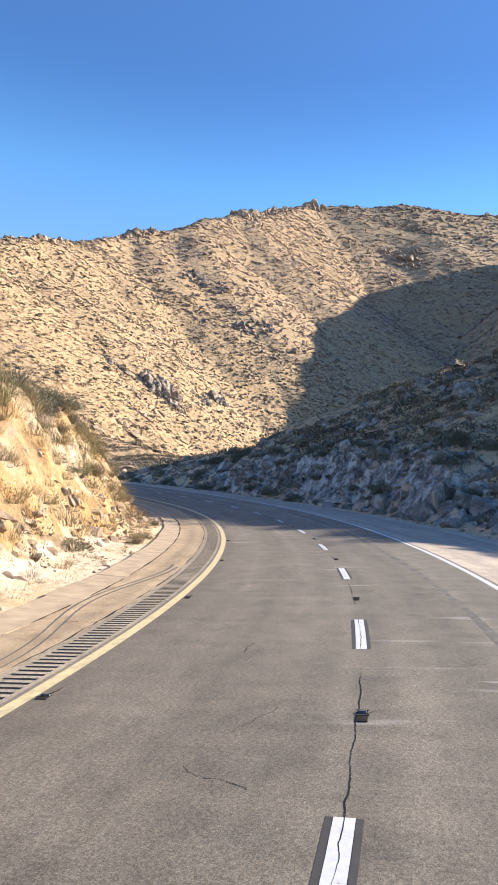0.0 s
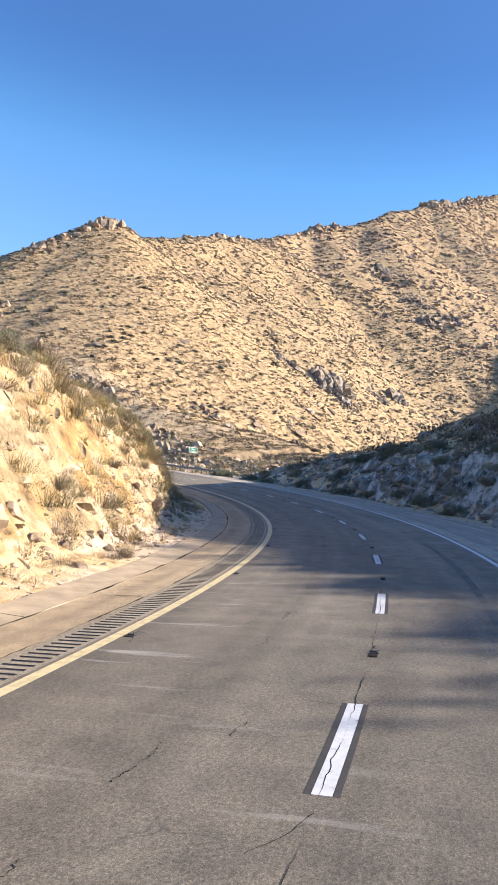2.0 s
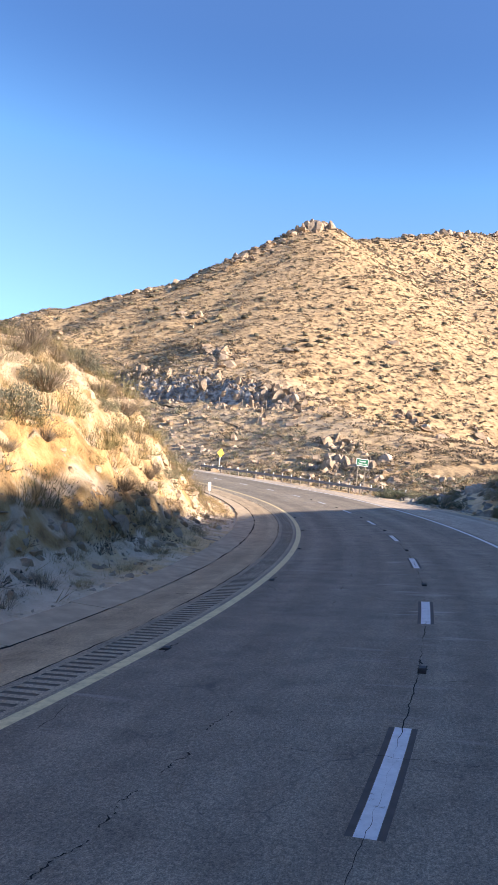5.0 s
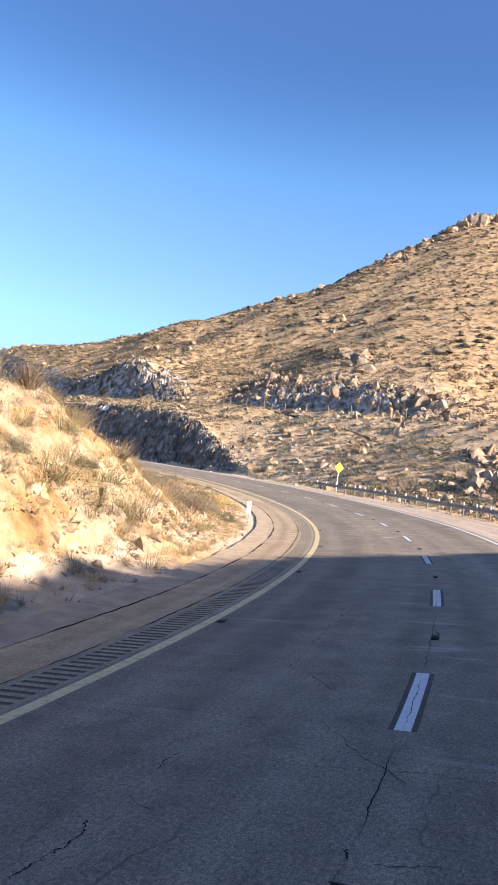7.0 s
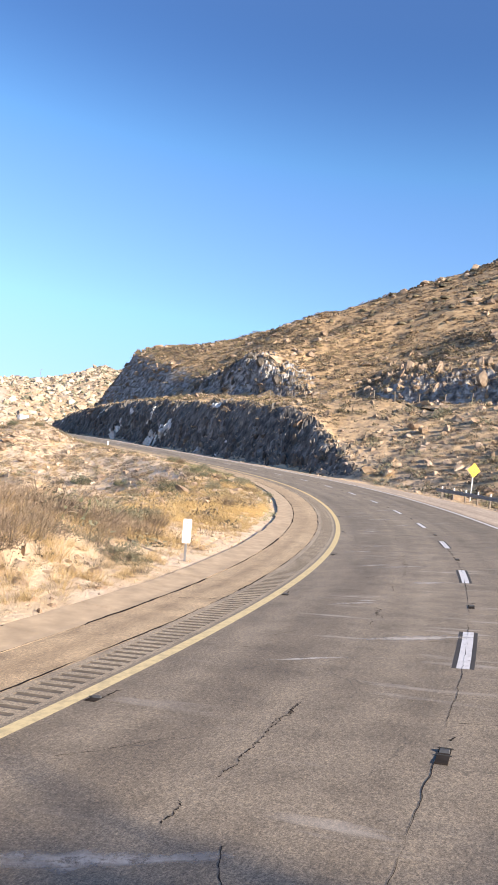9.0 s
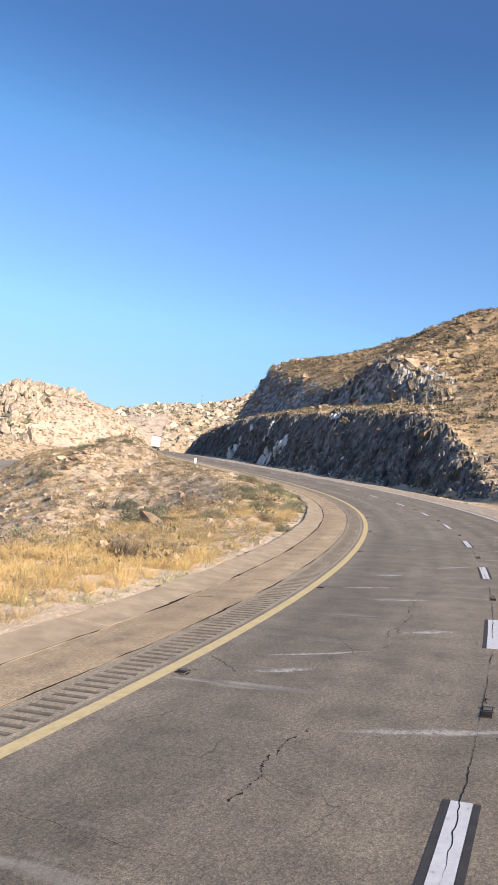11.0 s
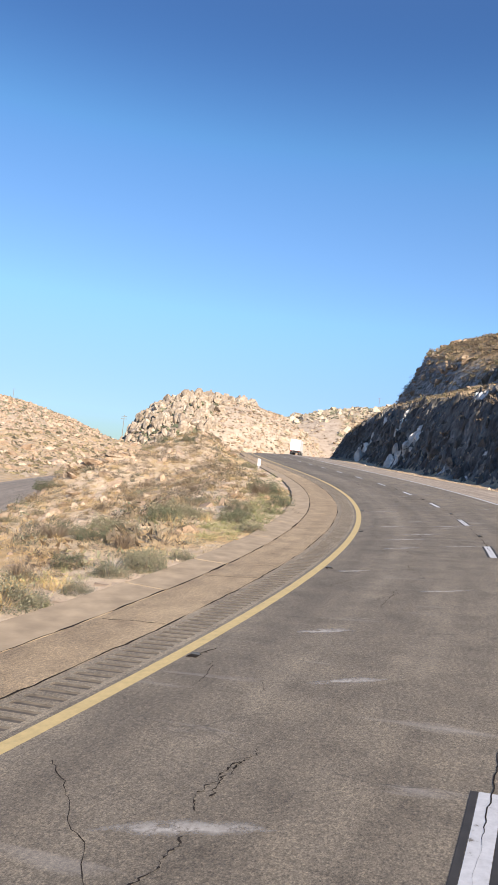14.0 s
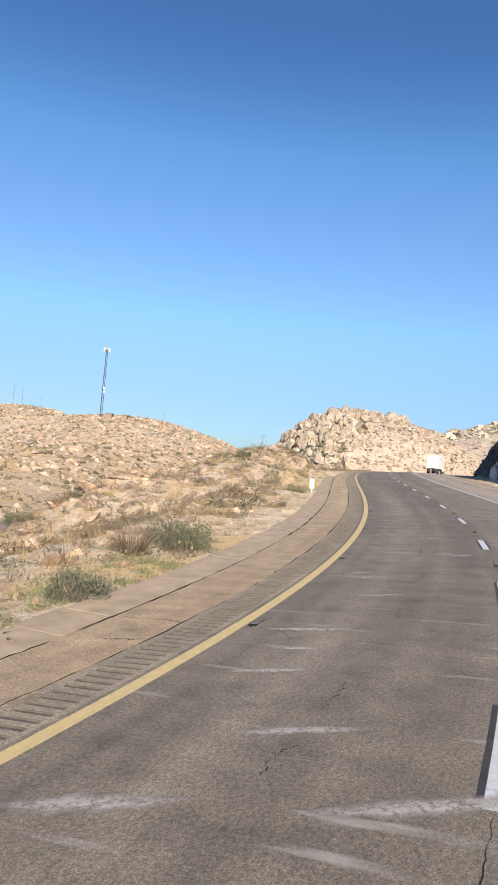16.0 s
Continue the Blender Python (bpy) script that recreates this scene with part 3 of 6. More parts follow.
SCRUB = leaf_mat("grey_brown_scrub", (.085, .065, .046), (.27, .205, .14))
SCRUB2 = leaf_mat("olive_brown_scrub", (.075, .066, .042), (.24, .20, .12))
MAUVE_SCRUB = leaf_mat("mauve_brown_scrub", (.16, .115, .092), (.38, .275, .22))
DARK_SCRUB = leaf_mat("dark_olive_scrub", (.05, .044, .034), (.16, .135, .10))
RUST = leaf_mat("rusty_dry_scrub", (.10, .066, .04), (.28, .20, .12))
SAGE = leaf_mat("grey_green_sage", (.085, .085, .058), (.25, .24, .165))
GREEN = leaf_mat("olive_green_leaves", (.05, .058, .038), (.17, .18, .115))
PALE_GREEN = leaf_mat("pale_green_weeds", (.16, .16, .07), (.38, .37, .19))
STRAW = leaf_mat("dry_straw_grass", (.31, .215, .105), (.64, .475, .25))
TWIG = leaf_mat("dry_twigs", (.10, .075, .055), (.26, .20, .15))


# ---- the pavement ----
def part(name, me, parent, label=""):
    ob = new(name, me)
    ob.parent = parent
    return tagged(ob, label) if label else ob


ground()
for name, label, ds, dv in (("bank", "cream and ochre cut bank of crumbling rock beside the shoulder", .2, .11), ("shaded_bank", "grey jointed rock bank in the shade", .26, .18),
                            ("cut_wall", "high dark wall of blasted rock beside the road", .3, .16), ("bench_face", "broken rock face above the old bench", .4, .25)):
    fine_face(name, *next(q[1:] for q in FACES if q[0] == name), ds, dv, label)
ROAD_A, ROAD_B = -100, 440
road = tagged(new("road", strip("road", ROAD_A, ROAD_B, [-.16, 0, .9, 1.8, 2.7, 3.7, 4.6, 5.5, 7.0], ASPHALT, 0, 1, .3)), "worn grey-brown asphalt lanes of a curving highway", "road", kind="structure")
tagged(new("shoulder_right", strip("shoulder_right", ROAD_A, ROAD_B, [7.0, 9, 12.4], SHOULDER_R, 0, 1, .3)), "pale dusty paved shoulder beside the lanes", "shoulder", kind="structure")
shl = tagged(new("shoulder_left", strip("shoulder_left", ROAD_A, ROAD_B, [-2.02, -1.4, -.84], SHOULDER, 0, 1, .3)), "pale dusty paved shoulder beside the yellow line", "shoulder", kind="structure")
part("yellow_line", strip("yellow_line", ROAD_A, ROAD_B, [-.09, .09], YELLOW, .002), road, "faded yellow edge line")
part("white_line", strip("white_line", ROAD_A, ROAD_B, [6.77, 6.91], WHITE, .002), road, "white edge line")
PERIOD, FIRST = 7.315, 5.43
for k in range(-12, 50):
    s1 = FIRST + PERIOD * k
    part("lane_dash", strip("lane_dash", s1 - 2.2, s1, [3.605, 3.76], WHITE, .002, .5), road)
    if -2 < k < 32:
        part("dash_border", strip("dash_border", s1 - 2.2, s1, [3.548, 3.60], BLACK_PAINT, .0015, .5), road)
        part("dash_border", strip("dash_border", s1 - 2.2, s1, [3.765, 3.817], BLACK_PAINT, .0015, .5), road)


def rumble(s0, s1):
    pitch, rows = .205, []
    for i in range(int((s1 - s0) / pitch)):
        a = s0 + i * pitch
        rows += [(a, 0), (a + .11, 0), (a + .12, -.014), (a + .19, -.014)]
    ss, dd = np.array(rows).T
    vl = np.array([-.84, -.71, -.70, -.25, -.24, -.16])
    wt = np.array([0, 0, 1, 1, 0, 0.0])
    g = at(ss[:, None], vl[None, :]) + np.stack([0 * dd[:, None] * wt, 0 * dd[:, None] * wt, dd[:, None] * wt], -1)
    me = mesh_from("rumble_strip", g.reshape(-1, 3), grid_faces(6, len(ss)), RUMBLE)
    me.materials.append(GROOVE)
    f = np.zeros((len(ss) - 1, 5), np.int32)
    f[1::4, 1:4], f[2::4, 1:4], f[3::4, 1:4] = 1, 1, 1
    me.polygons.foreach_set("material_index", f.ravel())
    uv = np.stack(np.broadcast_arrays(ss[:, None], vl[None, :]), -1).reshape(-1, 2)
    idx = np.empty(len(me.loops), np.int32)
    me.loops.foreach_get("vertex_index", idx)
    me.uv_layers.new(name="along").data.foreach_set("uv", uv[idx].astype(np.float32).ravel())
    return me


tagged(part("rumble_strip", rumble(ROAD_A, 300), shl, "milled rumble strip with dark grooves"), kind="stuff")


def ribbon(name, pts, widths, material, parent, lift=.004):
    """A thin uneven band through places (s, v) on the pavement."""
    p = np.array(pts, float)
    d = np.gradient(p, axis=0)
    n = np.stack([-d[:, 1], d[:, 0]], -1) / (np.hypot(d[:, 0], d[:, 1])[:, None] + 1e-9)
    w = np.asarray(widths)[:, None] / 2
    a, b = p - n * w, p + n * w
    g = np.stack([at(a[:, 0], a[:, 1], lift), at(b[:, 0], b[:, 1], lift)], 1)
    return part(name, mesh_from(name, g.reshape(-1, 3), grid_faces(2, len(p)), material), parent)


rng = np.random.default_rng(4)


def wander(s0, s1, v, amp, w, ds=.12):
    ss = np.arange(s0, s1, ds)
    vv = v + amp * 1.6 * fbm(ss / 2.5, ss * 0 + v * 7, 3, 2) + amp * 1.5 * vnoise(ss * 6, ss * 0 + v, 8) + amp * .8 * vnoise(ss * 15, ss * 0 + v, 18)
    ww = w * np.clip(.75 + 2.2 * fbm(ss / .7, ss * 0 + v * 3, 3, 6), .12, 2)
    return np.stack([ss, vv], -1), ww


for s0, s1 in ((2, 62), (64, 120), (121, 212)):
    p, w = wander(s0, s1, 3.675, .022, .0065, .035)
    ribbon("long_crack", p, w, TAR, road, .003)
for v, w, s0, s1 in ((-.86, .030, -20, 260), (-2.035, .048, -20, 260)):
    p, ww = wander(s0, s1, v, .025, w, .2)
    ribbon("edge_seam", p, ww, TAR, shl, .003)
for i in range(150):
    s0, v0 = rng.uniform(4, 185), rng.uniform(.3, 6.3)
    if i % 2:
        n, ds, dv = int(rng.integers(6, 20)), rng.normal(0, .012), .04 * rng.choice([-1, 1])
    else:
        n, ds, dv = int(rng.integers(8, 30)), .045, rng.normal(0, .02)
    t = np.arange(n)
    pts = np.stack([s0 + ds * t + .035 * np.cumsum(rng.normal(0, .5, n)), v0 + dv * t + .025 * np.cumsum(rng.normal(0, .5, n))], -1)
    keep = (pts[:, 1] > .15) & (pts[:, 1] < 6.6)
    if keep.sum() > 4:
        pts = pts[keep]
        ribbon("crack", pts, rng.uniform(.002, .011, len(pts)), TAR, road, .0025)
for i in range(32):
    s0, v0 = rng.uniform(20, 200), rng.uniform(.3, 3.5)
    vv = np.arange(v0, min(6.6, v0 + rng.uniform(1.5, 5)), .06)
    pts = np.stack([s0 + .05 * np.cumsum(rng.normal(0, .35, len(vv))), vv], -1)
    ribbon("transverse_crack", pts, rng.uniform(.0015, .0065, len(vv)), TAR, road, .0025)
for i in range(26):
    s0 = rng.uniform(4, 180)
    n = int(rng.integers(12, 28))
    pts = np.stack([s0 + .02 * np.cumsum(rng.normal(0, 1, n)), np.linspace(-.9, -.9 - rng.uniform(.5, 1.1), n)], -1)
    ribbon("crack", pts, rng.uniform(.008, .03, n), TAR, shl, .0025)
# a broken crack along the left lane, and scrapes at the markers
for i in range(95):
    s0 = rng.uniform(8, 190)
    n = int(rng.integers(14, 46))
    t = np.arange(n)
    pts = np.stack([s0 + .022 * t, 2.05 + .55 * float(fbm(np.array([s0 / 14]), np.array([.5]), 2, 4)[0]) + .011 * np.cumsum(rng.normal(0, 1, n)) + .008 * rng.normal(0, 1, n)], -1)
    ribbon("crack", pts, .022 * rng.uniform(.05, 1, n) ** 2 + .001, TAR, road, .0025)
for k in range(-2, 32):
    for v0 in (.2, .2, 3.72):
        s0 = FIRST + PERIOD * k + 2.4 + rng.normal(0, .16)
        n = int(rng.integers(5, 10))
        pts = np.stack([s0 + .05 * np.arange(n) * rng.uniform(.4, 1) + .02 * rng.normal(0, 1, n), v0 + .02 * np.cumsum(rng.normal(.3, 1, n))], -1)
        ribbon("scrape", pts, rng.uniform(.008, .035, n), TAR, road, .0028)
# pale streaks scraped across the lanes, thin and broken at their rims
def streak_mat():
    m, nt, b = mat("scraped_pale_asphalt", .85)
    wear = nt.nodes.new("ShaderNodeAttribute")
    wear.attribute_name = "wear"
    torn = ramp(nt, noise_node(nt, 7, 8, .75), [(.34, (.15, .15, .15)), (.52, (1, 1, 1))])
    nt.links.new(mix(nt, 1.0, torn, wear.outputs["Color"], "MULTIPLY"), b.inputs["Alpha"])
    nt.links.new(ramp(nt, noise_node(nt, 28, 5, .8), [(.35, (.34, .30, .26)), (.65, (.54, .49, .43))]), b.inputs["Base Color"])
    return m


STREAK = streak_mat()
r_s = np.random.default_rng(12)
for i in range(84):
    s0, v0 = 84 + 122 * ((i + r_s.uniform(0, 1)) / 84) ** .8, r_s.choice([.5, 1.0, 1.5, 2.2, 4.0, 4.6]) + r_s.uniform(-.25, .25)
    ln, wd, n = r_s.uniform(.6, 2.0), r_s.uniform(.06, .22), 16
    t = np.linspace(0, 1, n)
    half = wd * (np.sin(np.clip(t, .02, .98) * math.pi) ** .8) * r_s.uniform(.6, 1.2, n)
    mid = s0 + .45 * ln * t + .05 * np.sin(t * 3 + i) + .012 * np.cumsum(r_s.normal(0, 1, n))
    g = np.stack([at(mid + k * half, v0 + t * ln, .0022) for k in (-1, -.3, .4, 1)], 1)
    ob = part("worn_streak", mesh_from("worn_streak", g.reshape(-1, 3), grid_faces(4, n), STREAK), road)
    wear = np.sin(np.clip(t, 0, 1) * math.pi)[:, None] ** .6 * np.array([0, 1, .8, 0])[None, :]
    ob.data.attributes.new("wear", "FLOAT", "POINT").data.foreach_set("value", wear.astype(np.float32).ravel())
# tyre marks: a swerve on to the left shoulder and one along the right lane
SKID = plain("tyre_mark", (.125, .108, .088), .85, 0, .35, 3)
for a, b, k in ((-1.0, -1.75, 0), (-1.2, -1.95, .7)):
    ss = np.linspace(9, 21 + k, 40)
    ribbon("tyre_mark", np.stack([ss, a + (b - a) * np.sin((ss - 9) / 12 * math.pi) ** 2], -1), np.linspace(.03, .09, 40), SKID, shl, .0015)
ss = np.linspace(2, 46, 60)
ribbon("tyre_mark", np.stack([ss, 5.58 + .10 * np.sin((ss - 2) / 5)], -1), .12 + .08 * np.sin(ss / 5) ** 2, SKID, road, .0015)


def box_bm(bm, x0, x1, y0, y1, z0, z1, m=None):
    r = bmesh.ops.create_cube(bm, size=1)
    bmesh.ops.transform(bm, matrix=Matrix.LocRotScale(((x0 + x1) / 2, (y0 + y1) / 2, (z0 + z1) / 2), None, (x1 - x0, y1 - y0, z1 - z0)), verts=r["verts"])
    if m is not None:
        bmesh.ops.transform(bm, matrix=m, verts=r["verts"])
    return r["verts"]


def bm_mesh(name, bm, material, bevel=0.0):
    if bevel:
        bmesh.ops.bevel(bm, geom=bm.edges[:], offset=bevel, segments=2, affect="EDGES", profile=.6)
    me = bpy.data.meshes.new(name)
    bm.to_mesh(me)
    bm.free()
    me.materials.append(material)
    return me


def frame_at(s, v, h=0.0, turn=0.0):
    """A pose standing on the pavement plane at s, v: x to the right of the road, y along it."""
    x, y, z = at(s, v, h)
    return Matrix.Translation((x, y, z)) @ Matrix.Rotation(heading(s) + turn, 4, "Z")


def marker_meshes():
    bm = bmesh.new()
    box_bm(bm, -.065, .065, -.40, .14, -.01, .002)
    pit = bm_mesh("recess", bm, TAR)
    bm = bmesh.new()
    vs = box_bm(bm, -.055, .055, -.05, .05, .002, .022)
    for v in vs:
        if v.co.z > .01:
            v.co.y *= .5
            v.co.x *= .85
    lens = bm_mesh("reflector", bm, DARK_METAL)
    bm = bmesh.new()
    box_bm(bm, -.085, .085, -.009, .009, .001, .007)
    bars = bm_mesh("cut_edge", bm, RUBBER)
    return pit, lens, bars


PIT, LENS, BARS = marker_meshes()
for k in range(-2, 32):
    for v in (3.72, .19):
        s1 = FIRST + PERIOD * k + 2.3 + (0 if v > 1 else .2)
        m = frame_at(s1, v, .001)
        e = float(np.interp(s1, S, LINE[4]))
        hub = new("road_marker")
        hub.matrix_basis = m @ Matrix.Rotation(-math.atan(e), 4, "Y")
        tagged(hub, "recessed reflective marker set in the asphalt lane line" if v > 1 else "small recessed marker beside the yellow line", "road marker", "road markers")
        for nm, me, dy in (("recess", PIT, 0), ("reflector", LENS, 0), ("cut_edge", BARS, .09), ("cut_edge", BARS, -.1)):
            if v < 1 and nm == "cut_edge":
                continue
            ob = part(nm, me, hub)
            ob.location = (0, dy, 0)
            ob.scale = (.8, .75, 1) if v > 1 else (1.0, .35, 1)

# low concrete edge on the left, in slabs
s0 = -14.0
while s0 < 232:
    ln = rng.uniform(1.3, 2.4)
    ss = np.linspace(s0 + .004, s0 + ln - .004, 5)
    lift = rng.uniform(-.008, .012)
    vl = np.array([-2.035, -2.045, -2.2, -2.85 - rng.uniform(0, .08), -2.93])
    hh = np.array([-.12, .0, .012, .015, -.15]) + lift * .5
    g = at(ss[:, None], vl[None, :]) + hh[None, :, None] * np.array([0, 0, 1.0])
    g = np.concatenate([g, g[:1] * 1, g[-1:] * 1])
    verts = g[:5].reshape(-1, 3)
    faces = grid_faces(5, 5)
    caps = [[0, 1, 2, 3], [20, 23, 22, 21]]
    part("edge_slab", mesh_from("edge_slab", verts, np.concatenate([faces, caps]), CONCRETE), shl)
    s0 += ln


# ---- the other carriageway, lower in the valley ----
def other_road():
    ss = np.linspace(124, 400, 139)
    x, y, z, psi, e = [np.interp(ss, S, a) for a in LINE]
    rows = []
    for v, h in ((-29, -.4), (-29.2, 0), (-34.5, 0), (-39.8, 0), (-40, -.4)):
        rows.append(np.stack([x + v * np.cos(psi), y + v * np.sin(psi), z - 8.85 + deck(ss, ss * 0 - 3) + h], -1))
    g = np.stack(rows, 1)
    me = mesh_from("road_opposite", g.reshape(-1, 3), grid_faces(5, len(ss)), SHOULDER2)
    uv = np.stack(np.broadcast_arrays(ss[:, None], np.array([-29, -29.2, -34.5, -39.8, -40.0])[None, :]), -1).reshape(-1, 2)
    idx = np.empty(len(me.loops), np.int32)
    me.loops.foreach_get("vertex_index", idx)
    me.uv_layers.new(name="along").data.foreach_set("uv", uv[idx].astype(np.float32).ravel())
    return tagged(new("road_opposite", me), "grey paved opposite carriageway lower down the slope", "road", kind="structure")


SHOULDER2 = asphalt_mat("opposite_asphalt", (.24, .20, .165), (.30, .255, .21))
other_road()


# ---- scattered growth and rock ----
def ico(sub):
    bm = bmesh.new()
    bmesh.ops.create_icosphere(bm, subdivisions=sub, radius=1)
    v = np.array([q.co[:] for q in bm.verts])
    f = np.array([[q.index for q in p.verts] for p in bm.faces])
    bm.free()
    return v, f


def boulder_template(sub, seed):
    """A blocky broken boulder: a sphere cut flat by random planes."""
    r = np.random.default_rng(seed)
    v, f = ico(sub)
    v = v * 1.25
    for _ in range(12):
        n = r.normal(0, 1, 3)
        n /= np.linalg.norm(n)
        v = v - np.maximum(v @ n - r.uniform(.36, .80), 0)[:, None] * n
    v = v * 1.12 + r.normal(0, .03, v.shape)
    v = v * r.uniform(.7, 1.3, 3) * np.array([1, 1, .8])
    return v, f


def leaf_cloud(n, seed, size, flat=.75, core=True, up=0.0):
    """A low rounded shrub: many small separate leaf blades on an uneven dome."""
    r = np.random.default_rng(seed)
    d = r.normal(0, 1, (n, 3))
    d[:, 2] = np.abs(d[:, 2]) * .9 + .02
    d /= np.linalg.norm(d, axis=1)[:, None]
    lump = 1 + .38 * np.sin(d[:, 0] * 5 + seed) * np.cos(d[:, 1] * 4 + seed * 2)
    c = d * (r.uniform(.35, 1, (n, 1)) ** .45) * lump[:, None] * np.array([1, 1, flat])
    a = r.normal(0, 1, (n, 3)) + d * (.6 + up) + np.array([0, 0, up])
    a /= np.linalg.norm(a, axis=1)[:, None]
    b = np.cross(a, r.normal(0, 1, (n, 3)))
    b /= np.linalg.norm(b, axis=1)[:, None] + 1e-9
    sz = size * r.uniform(.6, 1.4, (n, 1))
    v = np.stack([c - a * sz * .5 - b * sz * .3, c - a * sz * .4 + b * sz * .32, c + a * sz * .75], 1).reshape(-1, 3)
    f = np.arange(3 * n).reshape(-1, 3)
    return v, f


def scatter(name, templates, places, scales, material, label, category, squash=None, sink=0.15, lean=0.0):
    """One object of many small bodies that nobody could count."""
    vs, fs, n = [], [], 0
    sun_gap = (np.abs(places[:, 0] + 14.2) < 5) & (np.abs(places[:, 1] - 103.5) < 8)      # growth left out here so that the sun reaches the road
    places, scales = places[~sun_gap], np.asarray(scales)[~sun_gap]
    r = np.random.default_rng(len(places))
    which = r.integers(0, len(templates), len(places))
    turn = r.uniform(0, 2 * math.pi, len(places))
    for k, (tv, tf) in enumerate(templates):
        m = which == k
        if not m.any():
            continue
        p, sc, an = places[m], scales[m], turn[m]
        c, s_ = np.cos(an)[:, None], np.sin(an)[:, None]
        wob = r.uniform(.75, 1.3, (len(p), 3))
        x, y, z = tv[None, :, 0] * wob[:, :1], tv[None, :, 1] * wob[:, 1:2], tv[None, :, 2] * wob[:, 2:]
        q = np.stack([(x * c - y * s_) * sc[:, None], (x * s_ + y * c) * sc[:, None], z * sc[:, None]], -1)
        q = q + p[:, None, :] - np.array([0, 0, 1.0]) * (sink * sc)[:, None, None]
        vs.append(q.reshape(-1, 3))
        fs.append((tf[None] + (np.arange(len(p)) * len(tv))[:, None, None]).reshape(-1, tf.shape[1]) + n)
        n += len(p) * len(tv)
    me = mesh_from(name, np.concatenate(vs), np.concatenate(fs), material, False)
    return tagged(new(name, me), label, category, kind="stuff")


def places_in(n, x0, x1, y0, y1, seed, keep=None):
    r = np.random.default_rng(seed)
    x, y = r.uniform(x0, x1, n), r.uniform(y0, y1, n)
    s, v = road_coords(x, y)
    if keep is not None:
        m = keep(x, y, s, v)
        x, y, s, v = x[m], y[m], s[m], v[m]
    return np.stack([x, y, land(x, y, s, v)], -1)


def mound(seed, leaves):
    """A ragged low shrub seen from afar: a torn twiggy mound with loose sprays round it."""
    r = np.random.default_rng(seed)
    a = np.arange(6) * math.pi / 3 + r.normal(0, .25, 6)
    b = a + math.pi / 6
    o, m = r.uniform(.7, 1.05, 6), r.uniform(.5, .8, 6)
    v = np.concatenate([np.stack([o * np.cos(a), o * np.sin(a), 0 * a], -1), np.stack([m * np.cos(b), m * np.sin(b), r.uniform(.38, .62, 6)], -1), [[r.normal(0, .2), r.normal(0, .2), r.uniform(.5, .66)]]])
    f = [[i, (i + 1) % 6, 6 + i] for i in range(6)] + [[(i + 1) % 6, 6 + (i + 1) % 6, 6 + i] for i in range(6)] + [[6 + i, 6 + (i + 1) % 6, 12] for i in range(6)]
    lv, lf = leaf_cloud(leaves, seed + 50, .40, .8)
    return np.concatenate([v, lv]), np.concatenate([f, lf + 13])


def tump(seed, leaves):
    """The plainest far shrub: a lopsided tuft with a few loose sprays."""
    r = np.random.default_rng(seed)
    a = np.arange(5) * math.pi * .4 + r.normal(0, .22, 5)
    o = r.uniform(.65, 1.05, 5)
    top = r.normal(0, .22, 4)
    v = np.concatenate([np.stack([o * np.cos(a), o * np.sin(a), 0 * a], -1), [[top[0] - .2, top[1], r.uniform(.5, .7)], [top[2] + .25, top[3], r.uniform(.4, .62)]]])
    f = [[0, 1, 6], [1, 5, 6], [1, 2, 5], [2, 3, 5], [3, 4, 5], [4, 6, 5], [4, 0, 6]]
    lv, lf = leaf_cloud(leaves, seed + 50, .42, .8)
    return np.concatenate([v, lv]), np.concatenate([f, lf + 7])


FAR_SHRUB = [tump(100 + i, 3) for i in range(10)]
MID_SHRUB = [leaf_cloud(42, 120 + i, .27) for i in range(6)]


def brush(seed, n, leaves):
    """A dry twiggy shrub: fine stalks fanning from the root with small leaves at their ends."""
    r = np.random.default_rng(seed)
    a, el = r.uniform(0, 2 * math.pi, n), np.arcsin(r.uniform(.12, 1, n))
    d = np.stack([np.cos(a) * np.cos(el), np.sin(a) * np.cos(el), np.sin(el) * .85], -1)
    root = d * np.array([.25, .25, .05])
    tip = d * r.uniform(.6, 1.05, (n, 1))
    side = np.cross(d, r.normal(0, 1, (n, 3)))
    side *= .011 / (np.linalg.norm(side, axis=1)[:, None] + 1e-9)
    v = np.stack([root - side, root + side, tip], 1).reshape(-1, 3)
    lv, lf = leaf_cloud(leaves, seed + 3, .13, .8, up=.4)
    return np.concatenate([v, lv * .95]), np.concatenate([np.arange(3 * n).reshape(-1, 3), lf + 3 * n])


BRUSH = [brush(140 + i, 46, 40) for i in range(6)]
SMALL_ROCK = [boulder_template(1, 200 + i) for i in range(8)]
BOULDER = [boulder_template(2, 220 + i) for i in range(8)]


hill = lambda x, y, s, v: (v > 44) & (fbm(x / 30, y / 30, 3, 50) * .5 + .28 > np.random.default_rng(9).uniform(-.35, .3, len(x)))
P = places_in(44000, -330, 60, 90, 400, 11, hill)
HILL_SHRUB = [mound(180 + i, 12) for i in range(8)]
near_side = (P[:, 0] + 150) ** 2 + (P[:, 1] - 130) ** 2 < 125 ** 2
NEAR_HILL = [leaf_cloud(44, 190 + i, .31, .66, up=.3) for i in range(8)]
scatter("near_hillside_scrub", NEAR_HILL, P[near_side], np.clip(rng.lognormal(-.54, .4, int(near_side.sum())), .2, 1.0), SCRUB, "grey-brown desert scrub on the lower hillside", "scrub")
P = P[~near_side]
scatter("hillside_scrub", FAR_SHRUB, P, np.clip(rng.lognormal(-.5, .4, len(P)), .22, 1.3), SCRUB, "low grey-brown desert scrub dotted over the hillside", "scrub")
